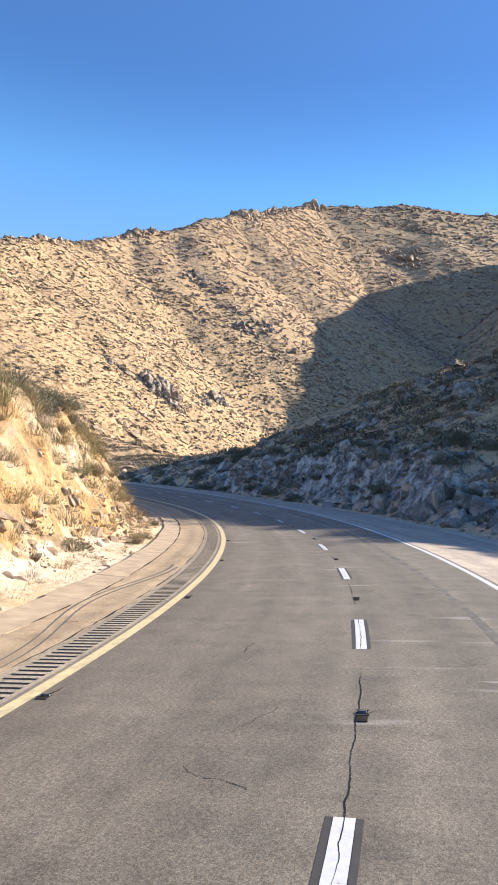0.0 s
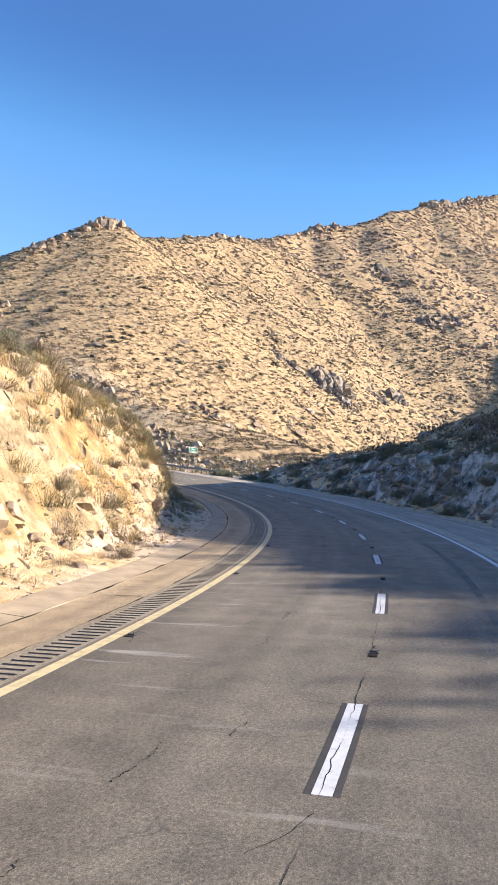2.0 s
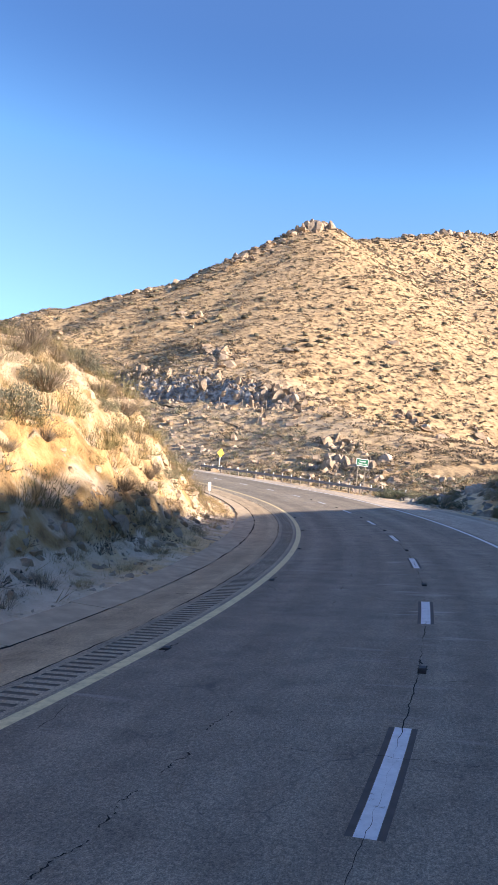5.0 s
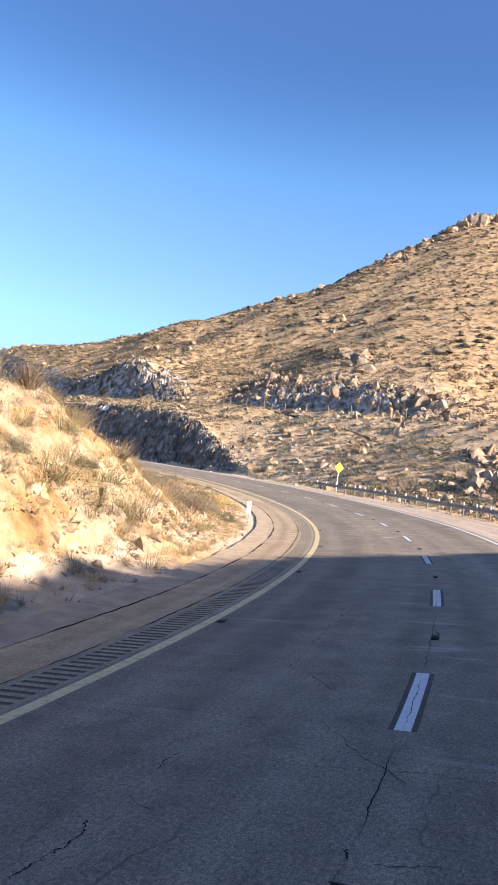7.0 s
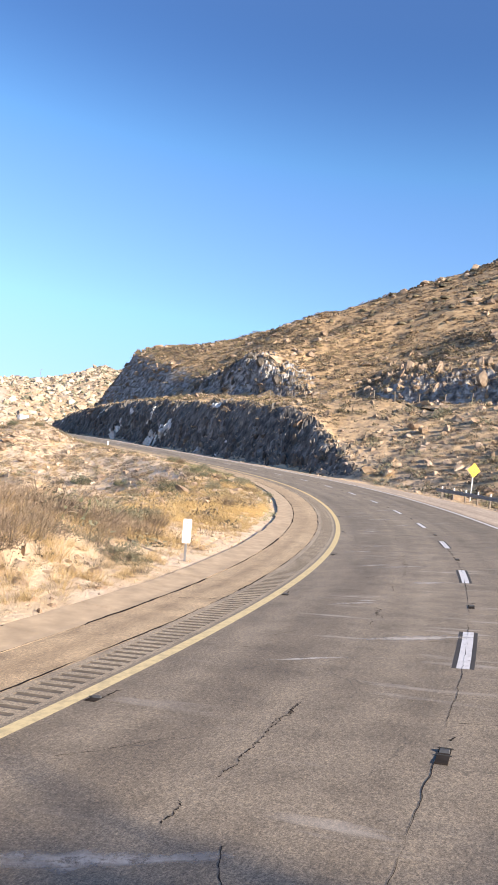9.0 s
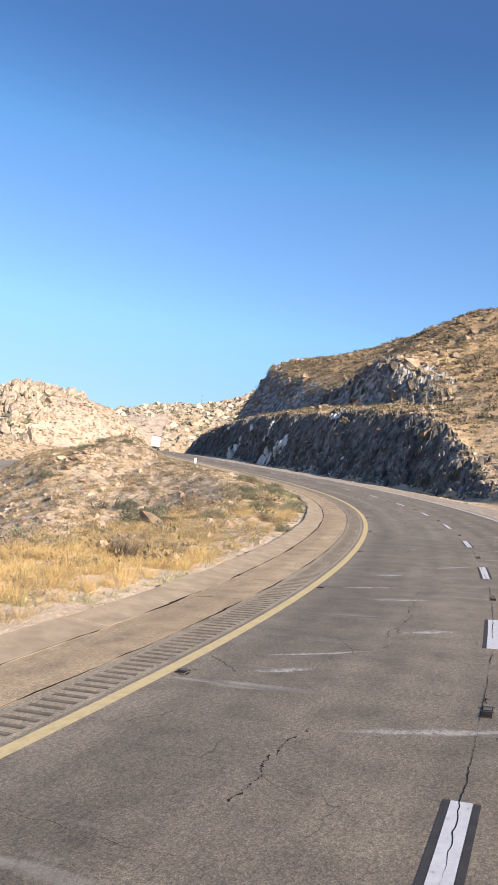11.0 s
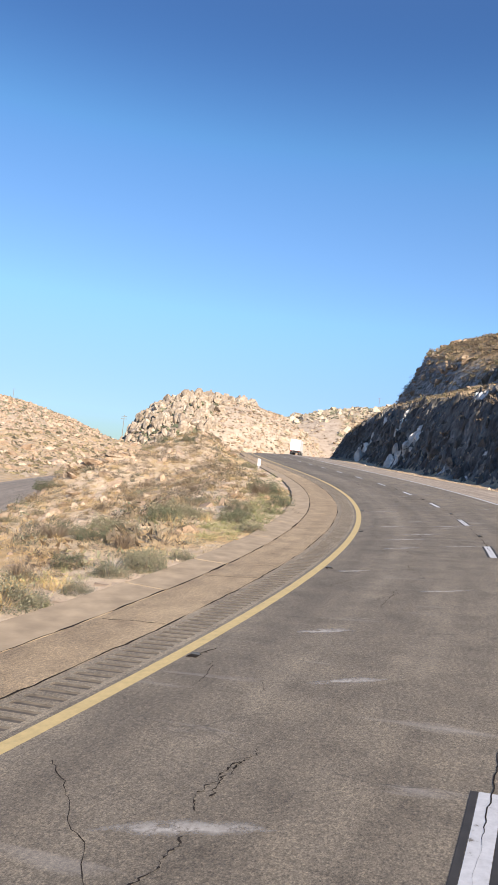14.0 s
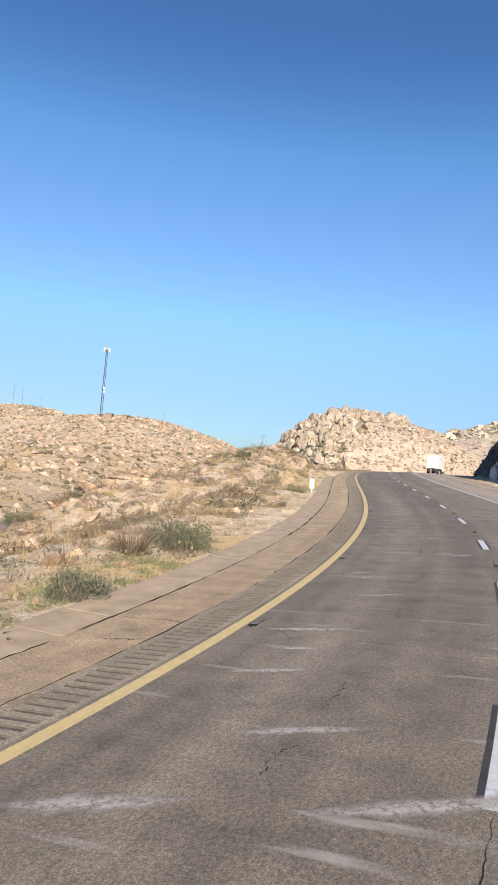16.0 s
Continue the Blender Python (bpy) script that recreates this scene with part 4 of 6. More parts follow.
P = places_in(26000, -290, 60, 90, 330, 19, lambda x, y, s, v: (v > 40) & ((x + 150) ** 2 + (y - 140) ** 2 < 150 ** 2))
scatter("small_hillside_scrub", [tump(210 + i, 4) for i in range(8)], P, np.clip(rng.lognormal(-1.0, .35, len(P)), .16, .6), RUST, "small brown scrub thick on the lower hillside", "scrub")
P = places_in(30000, -260, 130, 230, 900, 29, lambda x, y, s, v: v > 60)
scatter("tufted_hillside_scrub", [tump(110 + i, 1) for i in range(8)], P, np.clip(rng.lognormal(-.75, .35, len(P)), .2, .9) * np.interp(P[:, 1], [230, 800], [.8, 2.0]), MAUVE_SCRUB, "fine brown scrub thick over the upper hillside", "scrub")
P = places_in(24000, -260, 160, 380, 1000, 12, hill)
scatter("upper_hillside_scrub", FAR_SHRUB, P, np.clip(rng.lognormal(.2, .4, len(P)), .4, 2.4), MAUVE_SCRUB, "low grey-brown desert scrub on the upper hillside", "scrub")
P = places_in(8000, -260, 260, 980, 1350, 18, hill)
scatter("far_ridge_scrub", FAR_SHRUB, P, np.clip(rng.lognormal(.75, .4, len(P)), .8, 4), MAUVE_SCRUB, "low grey-brown desert scrub on the far ridge", "scrub")
P = places_in(4200, -300, 40, 60, 420, 13, lambda x, y, s, v: (v > 62))
scatter("olive_scrub", HILL_SHRUB, P, np.clip(rng.lognormal(-.25, .35, len(P)), .3, 1.1), SCRUB2, "olive-green desert bushes scattered on the hillside", "scrub")
P = places_in(20000, -330, 60, 20, 230, 14, lambda x, y, s, v: (v > 17.5) & (v < 64) & (s < 330))
scatter("slope_scrub", MID_SHRUB, P, np.clip(rng.lognormal(-.72, .42, len(P)), .15, 1.2), SCRUB, "dry scrub covering the roadside slopes", "scrub")
P = places_in(4500, -900, -260, -420, 260, 15, lambda x, y, s, v: (np.abs(v) > 17))
scatter("valley_scrub", HILL_SHRUB, P, np.clip(rng.lognormal(-.25, .4, len(P)), .3, 1.1) * np.interp(P[:, 0], [-900, -450], [1.8, .8]), SCRUB, "low scrub over the distant valley and hills", "scrub")

P = places_in(5200, -330, -110, -230, 62, 16, lambda x, y, s, v: (v < -42))
scatter("basin_scrub", [mound(170 + i, 7) for i in range(8)], P, np.clip(rng.lognormal(-.55, .4, len(P)), .2, 1.0), SCRUB2, "low scrub over the basin beyond the opposite road", "scrub")
P = places_in(1500, -330, -110, -230, 62, 17, lambda x, y, s, v: (v < -42))
scatter("basin_rocks", SMALL_ROCK, P, np.clip(rng.lognormal(-.5, .6, len(P)), .15, 1.5), PALE_ROCK, "pale rocks over the basin beyond the opposite road", "rocks")

P = places_in(14000, -660, -220, -330, 60, 27, lambda x, y, s, v: v < -44)
scatter("lowland_scrub", FAR_SHRUB, P, np.clip(rng.lognormal(-.25, .4, len(P)), .35, 1.5), SCRUB2, "dark grey-green scrub over the low ground below the mast hill", "scrub")
P = places_in(16000, -660, -220, -330, 60, 28, lambda x, y, s, v: v < -44)
scatter("lowland_rocks", SMALL_ROCK, P, np.clip(rng.lognormal(-.15, .5, len(P)), .3, 2.2), PINK_ROCK, "pinkish rocks over the low ground below the mast hill", "rocks")
# tall brush and boulders along the crest, added to break up its road shadow
def along(nodes, n, spread, seed):
    r = np.random.default_rng(seed)
    k, f = r.integers(0, len(nodes) - 1, n), r.uniform(0, 1, n)
    q = np.array(nodes, float)
    c = q[k] + (q[k + 1] - q[k]) * f[:, None]
    x, y = c[:, 0] + r.normal(0, spread, n), c[:, 1] + r.normal(0, spread, n)
    return np.stack([x, y, land(x, y)], -1)


P = np.concatenate([along(UNSEEN_BRANCH, 34, 1.6, 5), along(SOUTH_RIDGE[1:8], 40, 1.8, 6)])
scatter("crest_brush", [leaf_cloud(150, 150 + i, .2, 1.0, up=.8) for i in range(6)], P, np.clip(np.random.default_rng(7).lognormal(-.45, .4, len(P)), .3, 1.2), SCRUB2, "tall dry brush along the crest of the shaded spur", "brush")
P = np.concatenate([along(UNSEEN_BRANCH, 20, 2.0, 8), along(SOUTH_RIDGE[1:8], 30, 2.2, 9)])
scatter("crest_boulders", BOULDER, P, np.clip(np.random.default_rng(8).lognormal(-.8, .4, len(P)), .2, .8), PALE_ROCK, "pale boulders along the crest of the shaded spur", "rocks")
# loose rock
P = places_in(15000, -330, 130, 60, 1250, 21, lambda x, y, s, v: (v > 19) & (fbm(x / 40, y / 40, 3, 70) > np.random.default_rng(3).uniform(-.25, .75, len(x))))
scatter("hillside_rocks", SMALL_ROCK, P, np.clip(rng.lognormal(-.35, .5, len(P)), .2, 2.2) * (1 + (P[:, 1] > 600)), GRANITE, "weathered granite rocks strewn over the hillside", "rocks")


def cluster(cx, cy, rx, ry, n, big, seed, name, label, kind=BOULDER, material=None, tall=1.0):
    r = np.random.default_rng(seed)
    a, d = r.uniform(0, 2 * math.pi, n), r.uniform(0, 1, n) ** .7
    x, y = cx + rx * d * np.cos(a), cy + ry * d * np.sin(a)
    z = land(x, y)
    kind = [(v * np.array([1, 1, tall]), f) for v, f in kind]
    sc = big * np.clip(r.lognormal(-.55, .45, n), .15, 1.2) * (1.15 - .5 * d)
    return scatter(name, kind, np.stack([x, y, z], -1), sc, material or GRANITE, label, "rocks", sink=.1)


cluster(-207, 249, 4, 6, 60, 2.5, 101, "summit_boulders", "tall leaning boulders on the hill's summit", tall=1.5)
cluster(-206, 240, 8, 14, 170, 2.1, 1, "summit_boulders", "pile of weathered boulders on the hill's summit", tall=1.6)
cluster(-206, 208, 10, 24, 150, 1.6, 2, "ridge_boulders", "broken boulders along the ridge line")
cluster(-212, 178, 8, 16, 50, 1.3, 3, "ridge_boulders", "broken boulders along the ridge line")
cluster(-228, 477, 10, 30, 190, 3.0, 4, "ridge_boulders", "broken boulders along the far ridge line", tall=1.3)
cluster(-216, 345, 8, 50, 80, 2.4, 5, "ridge_boulders", "broken boulders along the ridge line")
cluster(-211, 690, 16, 30, 140, 4.6, 6, "summit_boulders", "craggy boulders on the far summit", tall=1.4)
cluster(-208, 975, 22, 30, 170, 5.5, 36, "summit_boulders", "craggy boulders on the far summit", tall=1.6)
cluster(54, 1199, 60, 26, 170, 5, 37, "ridge_boulders", "broken boulders along the far ridge line", tall=1.3)
cluster(-212, 800, 14, 90, 130, 4, 38, "ridge_boulders", "broken boulders along the far ridge line", tall=1.2)
cluster(-66, 878, 30, 40, 90, 5.5, 7, "ridge_boulders", "broken boulders along the far ridge line")
for x, y, rx, ry, n, big, tall in ((-106, 258, 8, 7, 130, 2.5, 1.5), (-98, 254, 6, 5, 50, 1.7, 1.2), (-121, 250, 9, 4, 60, 1.2, 1.1), (-96, 300, 4, 5, 55, 2.7, 1.7), (-99, 287, 5, 5, 40, 1.6, 1.2),
                                   (-166, 447, 7, 7, 40, 3.2, 1.2), (-160, 432, 14, 9, 60, 2.0, 1.0), (-118, 404, 7, 7, 45, 3.0, 1.2), (-112, 418, 10, 8, 45, 2.2, 1.1), (-128, 425, 12, 10, 40, 2.0, 1.0)):
    cluster(x, y, rx, ry, n, big, int(-x + y), "rock_outcrop", "broken grey granite outcrop on the golden hillside", BOULDER, OUTCROP_ROCK, tall)
for x, y, rx in ((-101, 176, 8), (-96, 190, 6), (-93, 205, 7), (-97, 222, 8), (-104, 236, 7)):
    cluster(x, y, rx, 2.2, 34, 1.35, int(-x + y), "rock_outcrop", "low band of dark granite across the hillside")
cluster(-143, 153, 8, 5, 40, 1.5, 11, "rock_outcrop", "pale boulders on the slope above the bench")
cluster(-175, 166, 5, 4, 14, 2.0, 12, "rock_outcrop", "pale boulders on the slope above the bench")
cluster(-114, 148, 9, 6, 150, 1.2, 13, "rock_outcrop", "tumbled boulders at the old road cut", tall=1.5)
cluster(-81, 129, 7, 4.5, 95, 1.0, 14, "rock_outcrop", "large tumbled boulders behind the guardrail", BOULDER, tall=1.3)
cluster(-88, 137, 6, 3.5, 70, .95, 15, "rock_outcrop", "large tumbled boulders behind the guardrail", BOULDER, tall=1.2)
cluster(-71, 124, 4, 3, 12, 1.1, 17, "rock_outcrop", "large pale boulders behind the guardrail", BOULDER, PALE_ROCK)
cluster(-132, 133, 3, 1.2, 5, .9, 19, "bench_rocks", "pale stones lying on the old bench", BOULDER, PALE_ROCK)
cluster(-122, 124, 16, 6, 60, .55, 16, "slope_rocks", "weathered rocks on the slope beside the road", BOULDER, GRANITE)
DOME_BLOCK = [(v * np.array([1.0, .85, 1.45]), f) for v, f in BOULDER]
P = places_in(3000, -730, -532, -138, 20, 63, lambda x, y, s, v: (np.hypot((x + 660) / 125, (y + 60) / 74) < 1.02) & (y < -50 + 22 * vnoise(x / 9, y / 9, 5)))
scatter("dome_boulders", DOME_BLOCK, P, np.clip(rng.lognormal(.95, .42, len(P)), 1.2, 4.6), PALE_ROCK, "great heap of angular pale granite boulders", "rocks", sink=-.1)
P = places_in(1700, -730, -532, -70, 20, 64, lambda x, y, s, v: (np.hypot((x + 660) / 125, (y + 60) / 74) < 1.03) & (y > -60))
scatter("dome_crags", [(v * np.array([1.0, 1.0, .9]), f) for v, f in BOULDER], P, np.clip(rng.lognormal(.6, .45, len(P)), .7, 3.6), DOME_ROCK, "pale broken granite crags of the dome", "rocks", sink=.75)
cluster(-625, -25, 90, 40, 90, 2.0, 18, "dome_boulders", "scattered boulders on the pale granite dome", BOULDER, PALE_ROCK)
# dark scrub added in the gaps in place of the boulders' deep shade
P = places_in(3600, -720, -532, -140, -30, 61, lambda x, y, s, v: (np.hypot((x + 660) / 125, (y + 60) / 74) < 1.05) & (y < -52))
P[:, 2] += .5
scatter("dome_scrub", FAR_SHRUB, P, np.clip(rng.lognormal(.5, .4, len(P)), .6, 3), GREEN, "dark scrub standing in for shade between the boulders", "scrub")
P = places_in(6200, -780, -430, -420, -130, 62, None)
scatter("mast_hill_scrub", FAR_SHRUB, P, np.clip(rng.lognormal(.2, .4, len(P)), .5, 2.2), SAGE, "low scrub between the rocks of the mast hill", "scrub")
P = places_in(10500, -780, -430, -420, -120, 23, None)
scatter("mast_hill_rocks", SMALL_ROCK, P, np.clip(rng.lognormal(.3, .5, len(P)), .5, 3.0), PINK_ROCK, "pale rocks covering the hill below the mast", "rocks")
P = places_in(8500, -1000, -420, -60, 260, 24, lambda x, y, s, v: (x < -735) | (y > 25))
scatter("distant_hill_rocks", SMALL_ROCK, P, np.clip(rng.lognormal(.75, .55, len(P)), .6, 6), DOME_ROCK, "pale boulders covering the distant hill", "rocks")

P = places_in(5000, -1000, -420, -60, 260, 25, lambda x, y, s, v: (x < -735) | (y > 25))
scatter("distant_hill_scrub", FAR_SHRUB, P, np.clip(rng.lognormal(.7, .4, len(P)), .8, 3.4), SAGE, "dark scrub between the boulders of the distant hill", "scrub")

def on_face(n, s0, s1, v0, v1, seed):
    r = np.random.default_rng(seed)
    s, v = r.uniform(s0, s1, n), r.uniform(v0, v1, n)
    q = at(s, v)
    return np.stack([q[:, 0], q[:, 1], land(q[:, 0].copy(), q[:, 1].copy(), s, v)], -1)


BLOCK = [(v * np.array([.8, .8, 1.5]), f) for v, f in BOULDER]
SLAB = [(v * np.array([.9, .6, 1.9]), f) for v, f in BOULDER]
scatter("wall_rocks", SLAB, on_face(1100, 172, 300, 16.8, 20.6, 71), np.clip(rng.lognormal(-1.0, .4, 1100), .12, .75), SHADED_ROCK, "broken rock of the high roadside cut, coloured as in shade", "rocks", sink=.9)
scatter("bench_face_rocks", BLOCK, on_face(260, 164, 204, 38, 50, 73), np.clip(rng.lognormal(-.5, .45, 260), .25, 1.3), GRANITE, "blocky broken rock face above the old bench", "rocks", sink=.4)
scatter("bench_face_rocks", BLOCK, on_face(120, 210, 262, 35.5, 40.5, 74), np.clip(rng.lognormal(-.5, .45, 120), .25, 1.2), SHADED_ROCK, "blocky rock face above the old bench, coloured as in shade", "rocks", sink=.4)
scatter("knoll_rocks", BOULDER, on_face(900, 196, 345, 25, 66, 75), np.clip(rng.lognormal(-.75, .5, 900), .15, 1.2), GRANITE, "weathered rocks on the knoll above the cut", "rocks", sink=.3)
scatter("knoll_scrub", MID_SHRUB, on_face(3400, 185, 345, 22.5, 66, 76), np.clip(rng.lognormal(-.7, .4, 3400), .2, 1.0), SCRUB2, "olive-brown scrub on the knoll above the cut", "scrub")
scatter("bench_scrub", MID_SHRUB, on_face(900, 118, 205, 22, 58, 77), np.clip(rng.lognormal(-.8, .4, 900), .18, .85), SCRUB2, "olive-brown scrub on the bench and the slope below it", "scrub")
scatter("bench_slope_rocks", BOULDER, on_face(320, 118, 205, 20, 58, 78), np.clip(rng.lognormal(-1.0, .5, 320), .12, .9), GRANITE, "weathered rocks on the bench and the slope below it", "rocks", sink=.3)
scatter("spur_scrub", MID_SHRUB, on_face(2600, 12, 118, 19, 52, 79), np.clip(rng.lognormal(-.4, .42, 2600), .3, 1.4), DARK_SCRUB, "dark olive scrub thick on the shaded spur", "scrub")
# white blocks whose colour stands in for sunlit ribs of the cut
SUNLIT_ROCK = rock_mat("white_sunlit_rock", (.42, .40, .38), (.66, .64, .61), (.80, .79, .77), 1.5)
for s0, v0, n in ((258.4, 17.6, 22), (256.4, 18.7, 18), (234.2, 17.4, 24), (231.6, 18.4, 22), (229.6, 19.3, 12), (241, 20.2, 10)):
    r = np.random.default_rng(int(s0))
    d = r.normal(0, 1, (n, 2)) * np.array([.7, .4])
    q = at(s0 + d[:, 0] + d[:, 1] * 1.2, v0 + d[:, 1])
    q[:, 2] = land(q[:, 0].copy(), q[:, 1].copy()) + .25
    scatter("sunlit_outcrop", BLOCK, q, np.clip(r.lognormal(-.5, .4, n), .25, 1.0), SUNLIT_ROCK, "white rock standing in for sunlit patches on the cut", "rocks", sink=.75)

# ---- nearer growth and stones, one by one ----
def blades(n, seed, length, width, spread=.5, base=.25):
    """Upright dry blades or twigs springing from one root."""
    r = np.random.default_rng(seed)
    a = r.uniform(0, 2 * math.pi, n)
    rt = base * np.sqrt(r.uniform(0, 1, n))
    p = np.stack([rt * np.cos(a), rt * np.sin(a), 0 * a], -1)
    out = r.uniform(.1, 1, n) * spread
    b = a + r.normal(0, .7, n)
    tip = p + np.stack([out * np.cos(b), out * np.sin(b), r.uniform(.5, 1, n)], -1) * length
    side = np.stack([-np.sin(b + r.normal(0, .8, n)), np.cos(b), 0 * b], -1) * width
    v = np.stack([p - side, p + side, tip], 1).reshape(-1, 3)
    return v, np.arange(3 * n).reshape(-1, 3)


def stems(n, seed, length, w):
    """Forked woody stems as thin three-sided tapering rods."""
    r = np.random.default_rng(seed)
    vs, fs = [], []

    def rod(p, q, w0, w1):
        d = q - p
        u = np.cross(d, [.3, .5, .8])
        u /= np.linalg.norm(u) + 1e-9
        t = np.cross(d, u)
        t /= np.linalg.norm(t) + 1e-9
        k = len(vs) * 6
        ring = [u, -.5 * u + .87 * t, -.5 * u - .87 * t]
        vs.append(np.array([p + c * w0 for c in ring] + [q + c * w1 for c in ring]))
        fs.extend([[k + i, k + (i + 1) % 3, k + 3 + (i + 1) % 3, k + 3 + i] for i in range(3)])

    for i in range(n):
        a = r.uniform(0, 2 * math.pi)
        p = np.array([.08 * math.cos(a), .08 * math.sin(a), -.05])
        d = np.array([math.cos(a) * r.uniform(.3, .9), math.sin(a) * r.uniform(.3, .9), r.uniform(.5, 1)]) * length * r.uniform(.5, .8)
        q = p + d
        rod(p, q, w, w * .6)
        for _ in range(4):
            m = p + (q - p) * r.uniform(.4, 1)
            rod(m, m + (d * .5 + r.normal(0, .22, 3) * length) * r.uniform(.6, 1), w * .5, w * .15)
    return np.concatenate(vs), np.array(fs)


def bush(kind, seed):
    hub = new(kind)
    if kind == "sage_bush":
        lv, lf = leaf_cloud(3600, seed, .052, .78, up=.9)
        part("foliage", mesh_from("foliage", lv * .62, lf, GREEN), hub)
        sv, sf = stems(16, seed, .6, .010)
    elif kind == "grey_bush":
        lv, lf = leaf_cloud(3200, seed, .05, .74, up=.9)
        part("foliage", mesh_from("foliage", lv * .62, lf, SAGE), hub)
        sv, sf = stems(18, seed, .62, .009)
    elif kind == "dry_bush":
        lv, lf = blades(300, seed, .62, .0065, .85, .16)
        part("foliage", mesh_from("foliage", lv, lf, TWIG), hub)
        cv, cf = leaf_cloud(260, seed + 5, .06, .7)
        part("dry_foliage", mesh_from("dry_foliage", cv * .5, cf, SCRUB), hub)
        sv, sf = stems(9, seed, .55, .010)
    else:
        sv, sf = stems(26, seed, .62, .016)
        cv, cf = leaf_cloud(90, seed + 5, .09, .8)
        part("dry_foliage", mesh_from("dry_foliage", cv * .55, cf, SCRUB), hub)
    part("woody_base", mesh_from("woody_base", sv, sf, TWIG), hub)
    return hub


BUSH_LABEL = {"sage_bush": ("olive-green leafy desert bush growing in dry soil", "bush"), "grey_bush": ("grey-green sagebrush growing among dry grass", "bush"),
              "dry_bush": ("dry brown twiggy bush on the slope", "bush"), "bare_bush": ("bare branching dead shrub among dry grass", "shrub")}
first = {}


def plant(kind, s, v, size, turn=None):
    x, y, _ = at(s, v)
    m = Matrix.Translation((x, y, z_at(x, y) - .03)) @ Matrix.Rotation(rng.uniform(0, 6.28) if turn is None else turn, 4, "Z")
    pool = first.setdefault(kind, [])
    if len(pool) < 4:
        ob = bush(kind, 300 + 17 * len(pool) + len(kind))
        pool.append(ob)
        ob.matrix_basis = m
    else:
        ob = copy_thing(pool[int(rng.integers(0, 4))], m)
    ob.scale = (size * rng.uniform(.9, 1.15), size * rng.uniform(.9, 1.15), size * rng.uniform(.8, 1.1))
    return tagged(ob, *BUSH_LABEL[kind], group="roadside bushes")


for kind, s, v, size in (("sage_bush", 169.6, -3.3, 1.0), ("sage_bush", 176.3, -3.9, 1.15), ("dry_bush", 174.3, -4.5, 1.3), ("sage_bush", 202, -21.2, 1.8), ("grey_bush", 157.3, -6.1, .9),
                         ("grey_bush", 158.9, -7.2, 1.0), ("grey_bush", 163.7, -6.5, 1.2), ("sage_bush", 162.9, -4.2, .9), ("sage_bush", 177.3, -4.4, 1.5), ("grey_bush", 160.4, -3.1, .8),
                         ("grey_bush", 152.4, -3.3, .9), ("sage_bush", 147.7, -5.6, .9), ("grey_bush", 146.4, -6.8, .9), ("sage_bush", 156.1, -6.4, .9), ("sage_bush", 161.4, -6.3, 1.1), ("grey_bush", 162.8, -5.7, 1.0), ("sage_bush", 152.5, -5.1, .62), ("grey_bush", 151.4, -3.6, .68), ("grey_bush", 148.5, -3.3, .48), ("grey_bush", 149.7, -3.3, .5), ("grey_bush", 154.2, -3.2, .5), ("sage_bush", 164.0, -4.2, .7), ("sage_bush", 137.8, -3.2, .62),
                         ("grey_bush", 141.5, -6.8, 1.1), ("bare_bush", 107.2, -7.6, 2.0), ("bare_bush", 108.6, -6.6, 1.8), ("grey_bush", 108.8, -8.2, 1.6), ("sage_bush", 140.8, -9.9, 1.9),
                         ("dry_bush", 109.6, -5.4, 1.3), ("grey_bush", 111.3, -7.3, 1.7), ("grey_bush", 31.2, -3.5, .75), ("dry_bush", 28.3, -3.4, .7), ("grey_bush", 22.4, -4.6, 1.0),
                         ("dry_bush", 39.4, -3.4, .8), ("sage_bush", 177.1, -14.9, 2.2), ("sage_bush", 170, -12, 1.5), ("grey_bush", 150.6, -4.9, .5), ("grey_bush", 166, -4.6, 1.0),
                         ("sage_bush", 218, -9.5, 1.5), ("sage_bush", 224, -12, 1.9), ("sage_bush", 228, -14, 2.1), ("grey_bush", 208, -6, 1.2)):
    plant(kind, s, v, size)
for n, kinds, s0, s1, v0, v1, lo, hi in ((56, ("dry_bush", "grey_bush", "dry_bush", "dry_bush"), 2, 98, -9.5, -5.6, .6, 1.4), (54, ("dry_bush", "grey_bush", "dry_bush"), 4, 100, -11, -7.6, .8, 1.9),
                                         (46, ("dry_bush", "grey_bush", "dry_bush", "sage_bush"), 100, 150, -22, -3.5, .5, 1.2), (40, ("dry_bush", "grey_bush", "dry_bush"), 150, 235, -24, -3.6, .5, 1.1),
                                         (110, ("grey_bush", "sage_bush", "sage_bush"), 18, 114, 14.4, 22, .9, 2.1), (40, ("grey_bush", "dry_bush"), 112, 168, 17, 30, .6, 1.3)):
    for i in range(n):
        kind, s, v, size = kinds[int(rng.integers(0, len(kinds)))], rng.uniform(s0, s1), rng.uniform(v0, v1), rng.uniform(lo, hi)
        p = at(s, v)
        # bushes too stay out of the gap that lets the sun through
        if abs(p[0] + 14.2) > 6 or abs(p[1] - 103.5) > 9:
            plant(kind, s, v, size)

for i in range(46):
    kind = ("dry_bush", "grey_bush", "dry_bush", "bare_bush")[int(rng.integers(0, 4))]
    plant(kind, rng.uniform(14, 97), rng.uniform(-12.2, -9.6), rng.uniform(1.0, 1.8))
ROCK_MESH = []
for i in range(7):
    rv, rf = boulder_template(2, 400 + i)
    ROCK_MESH.append(mesh_from("rock", rv, rf, PINK_ROCK if i % 2 == 0 else GRANITE, False))


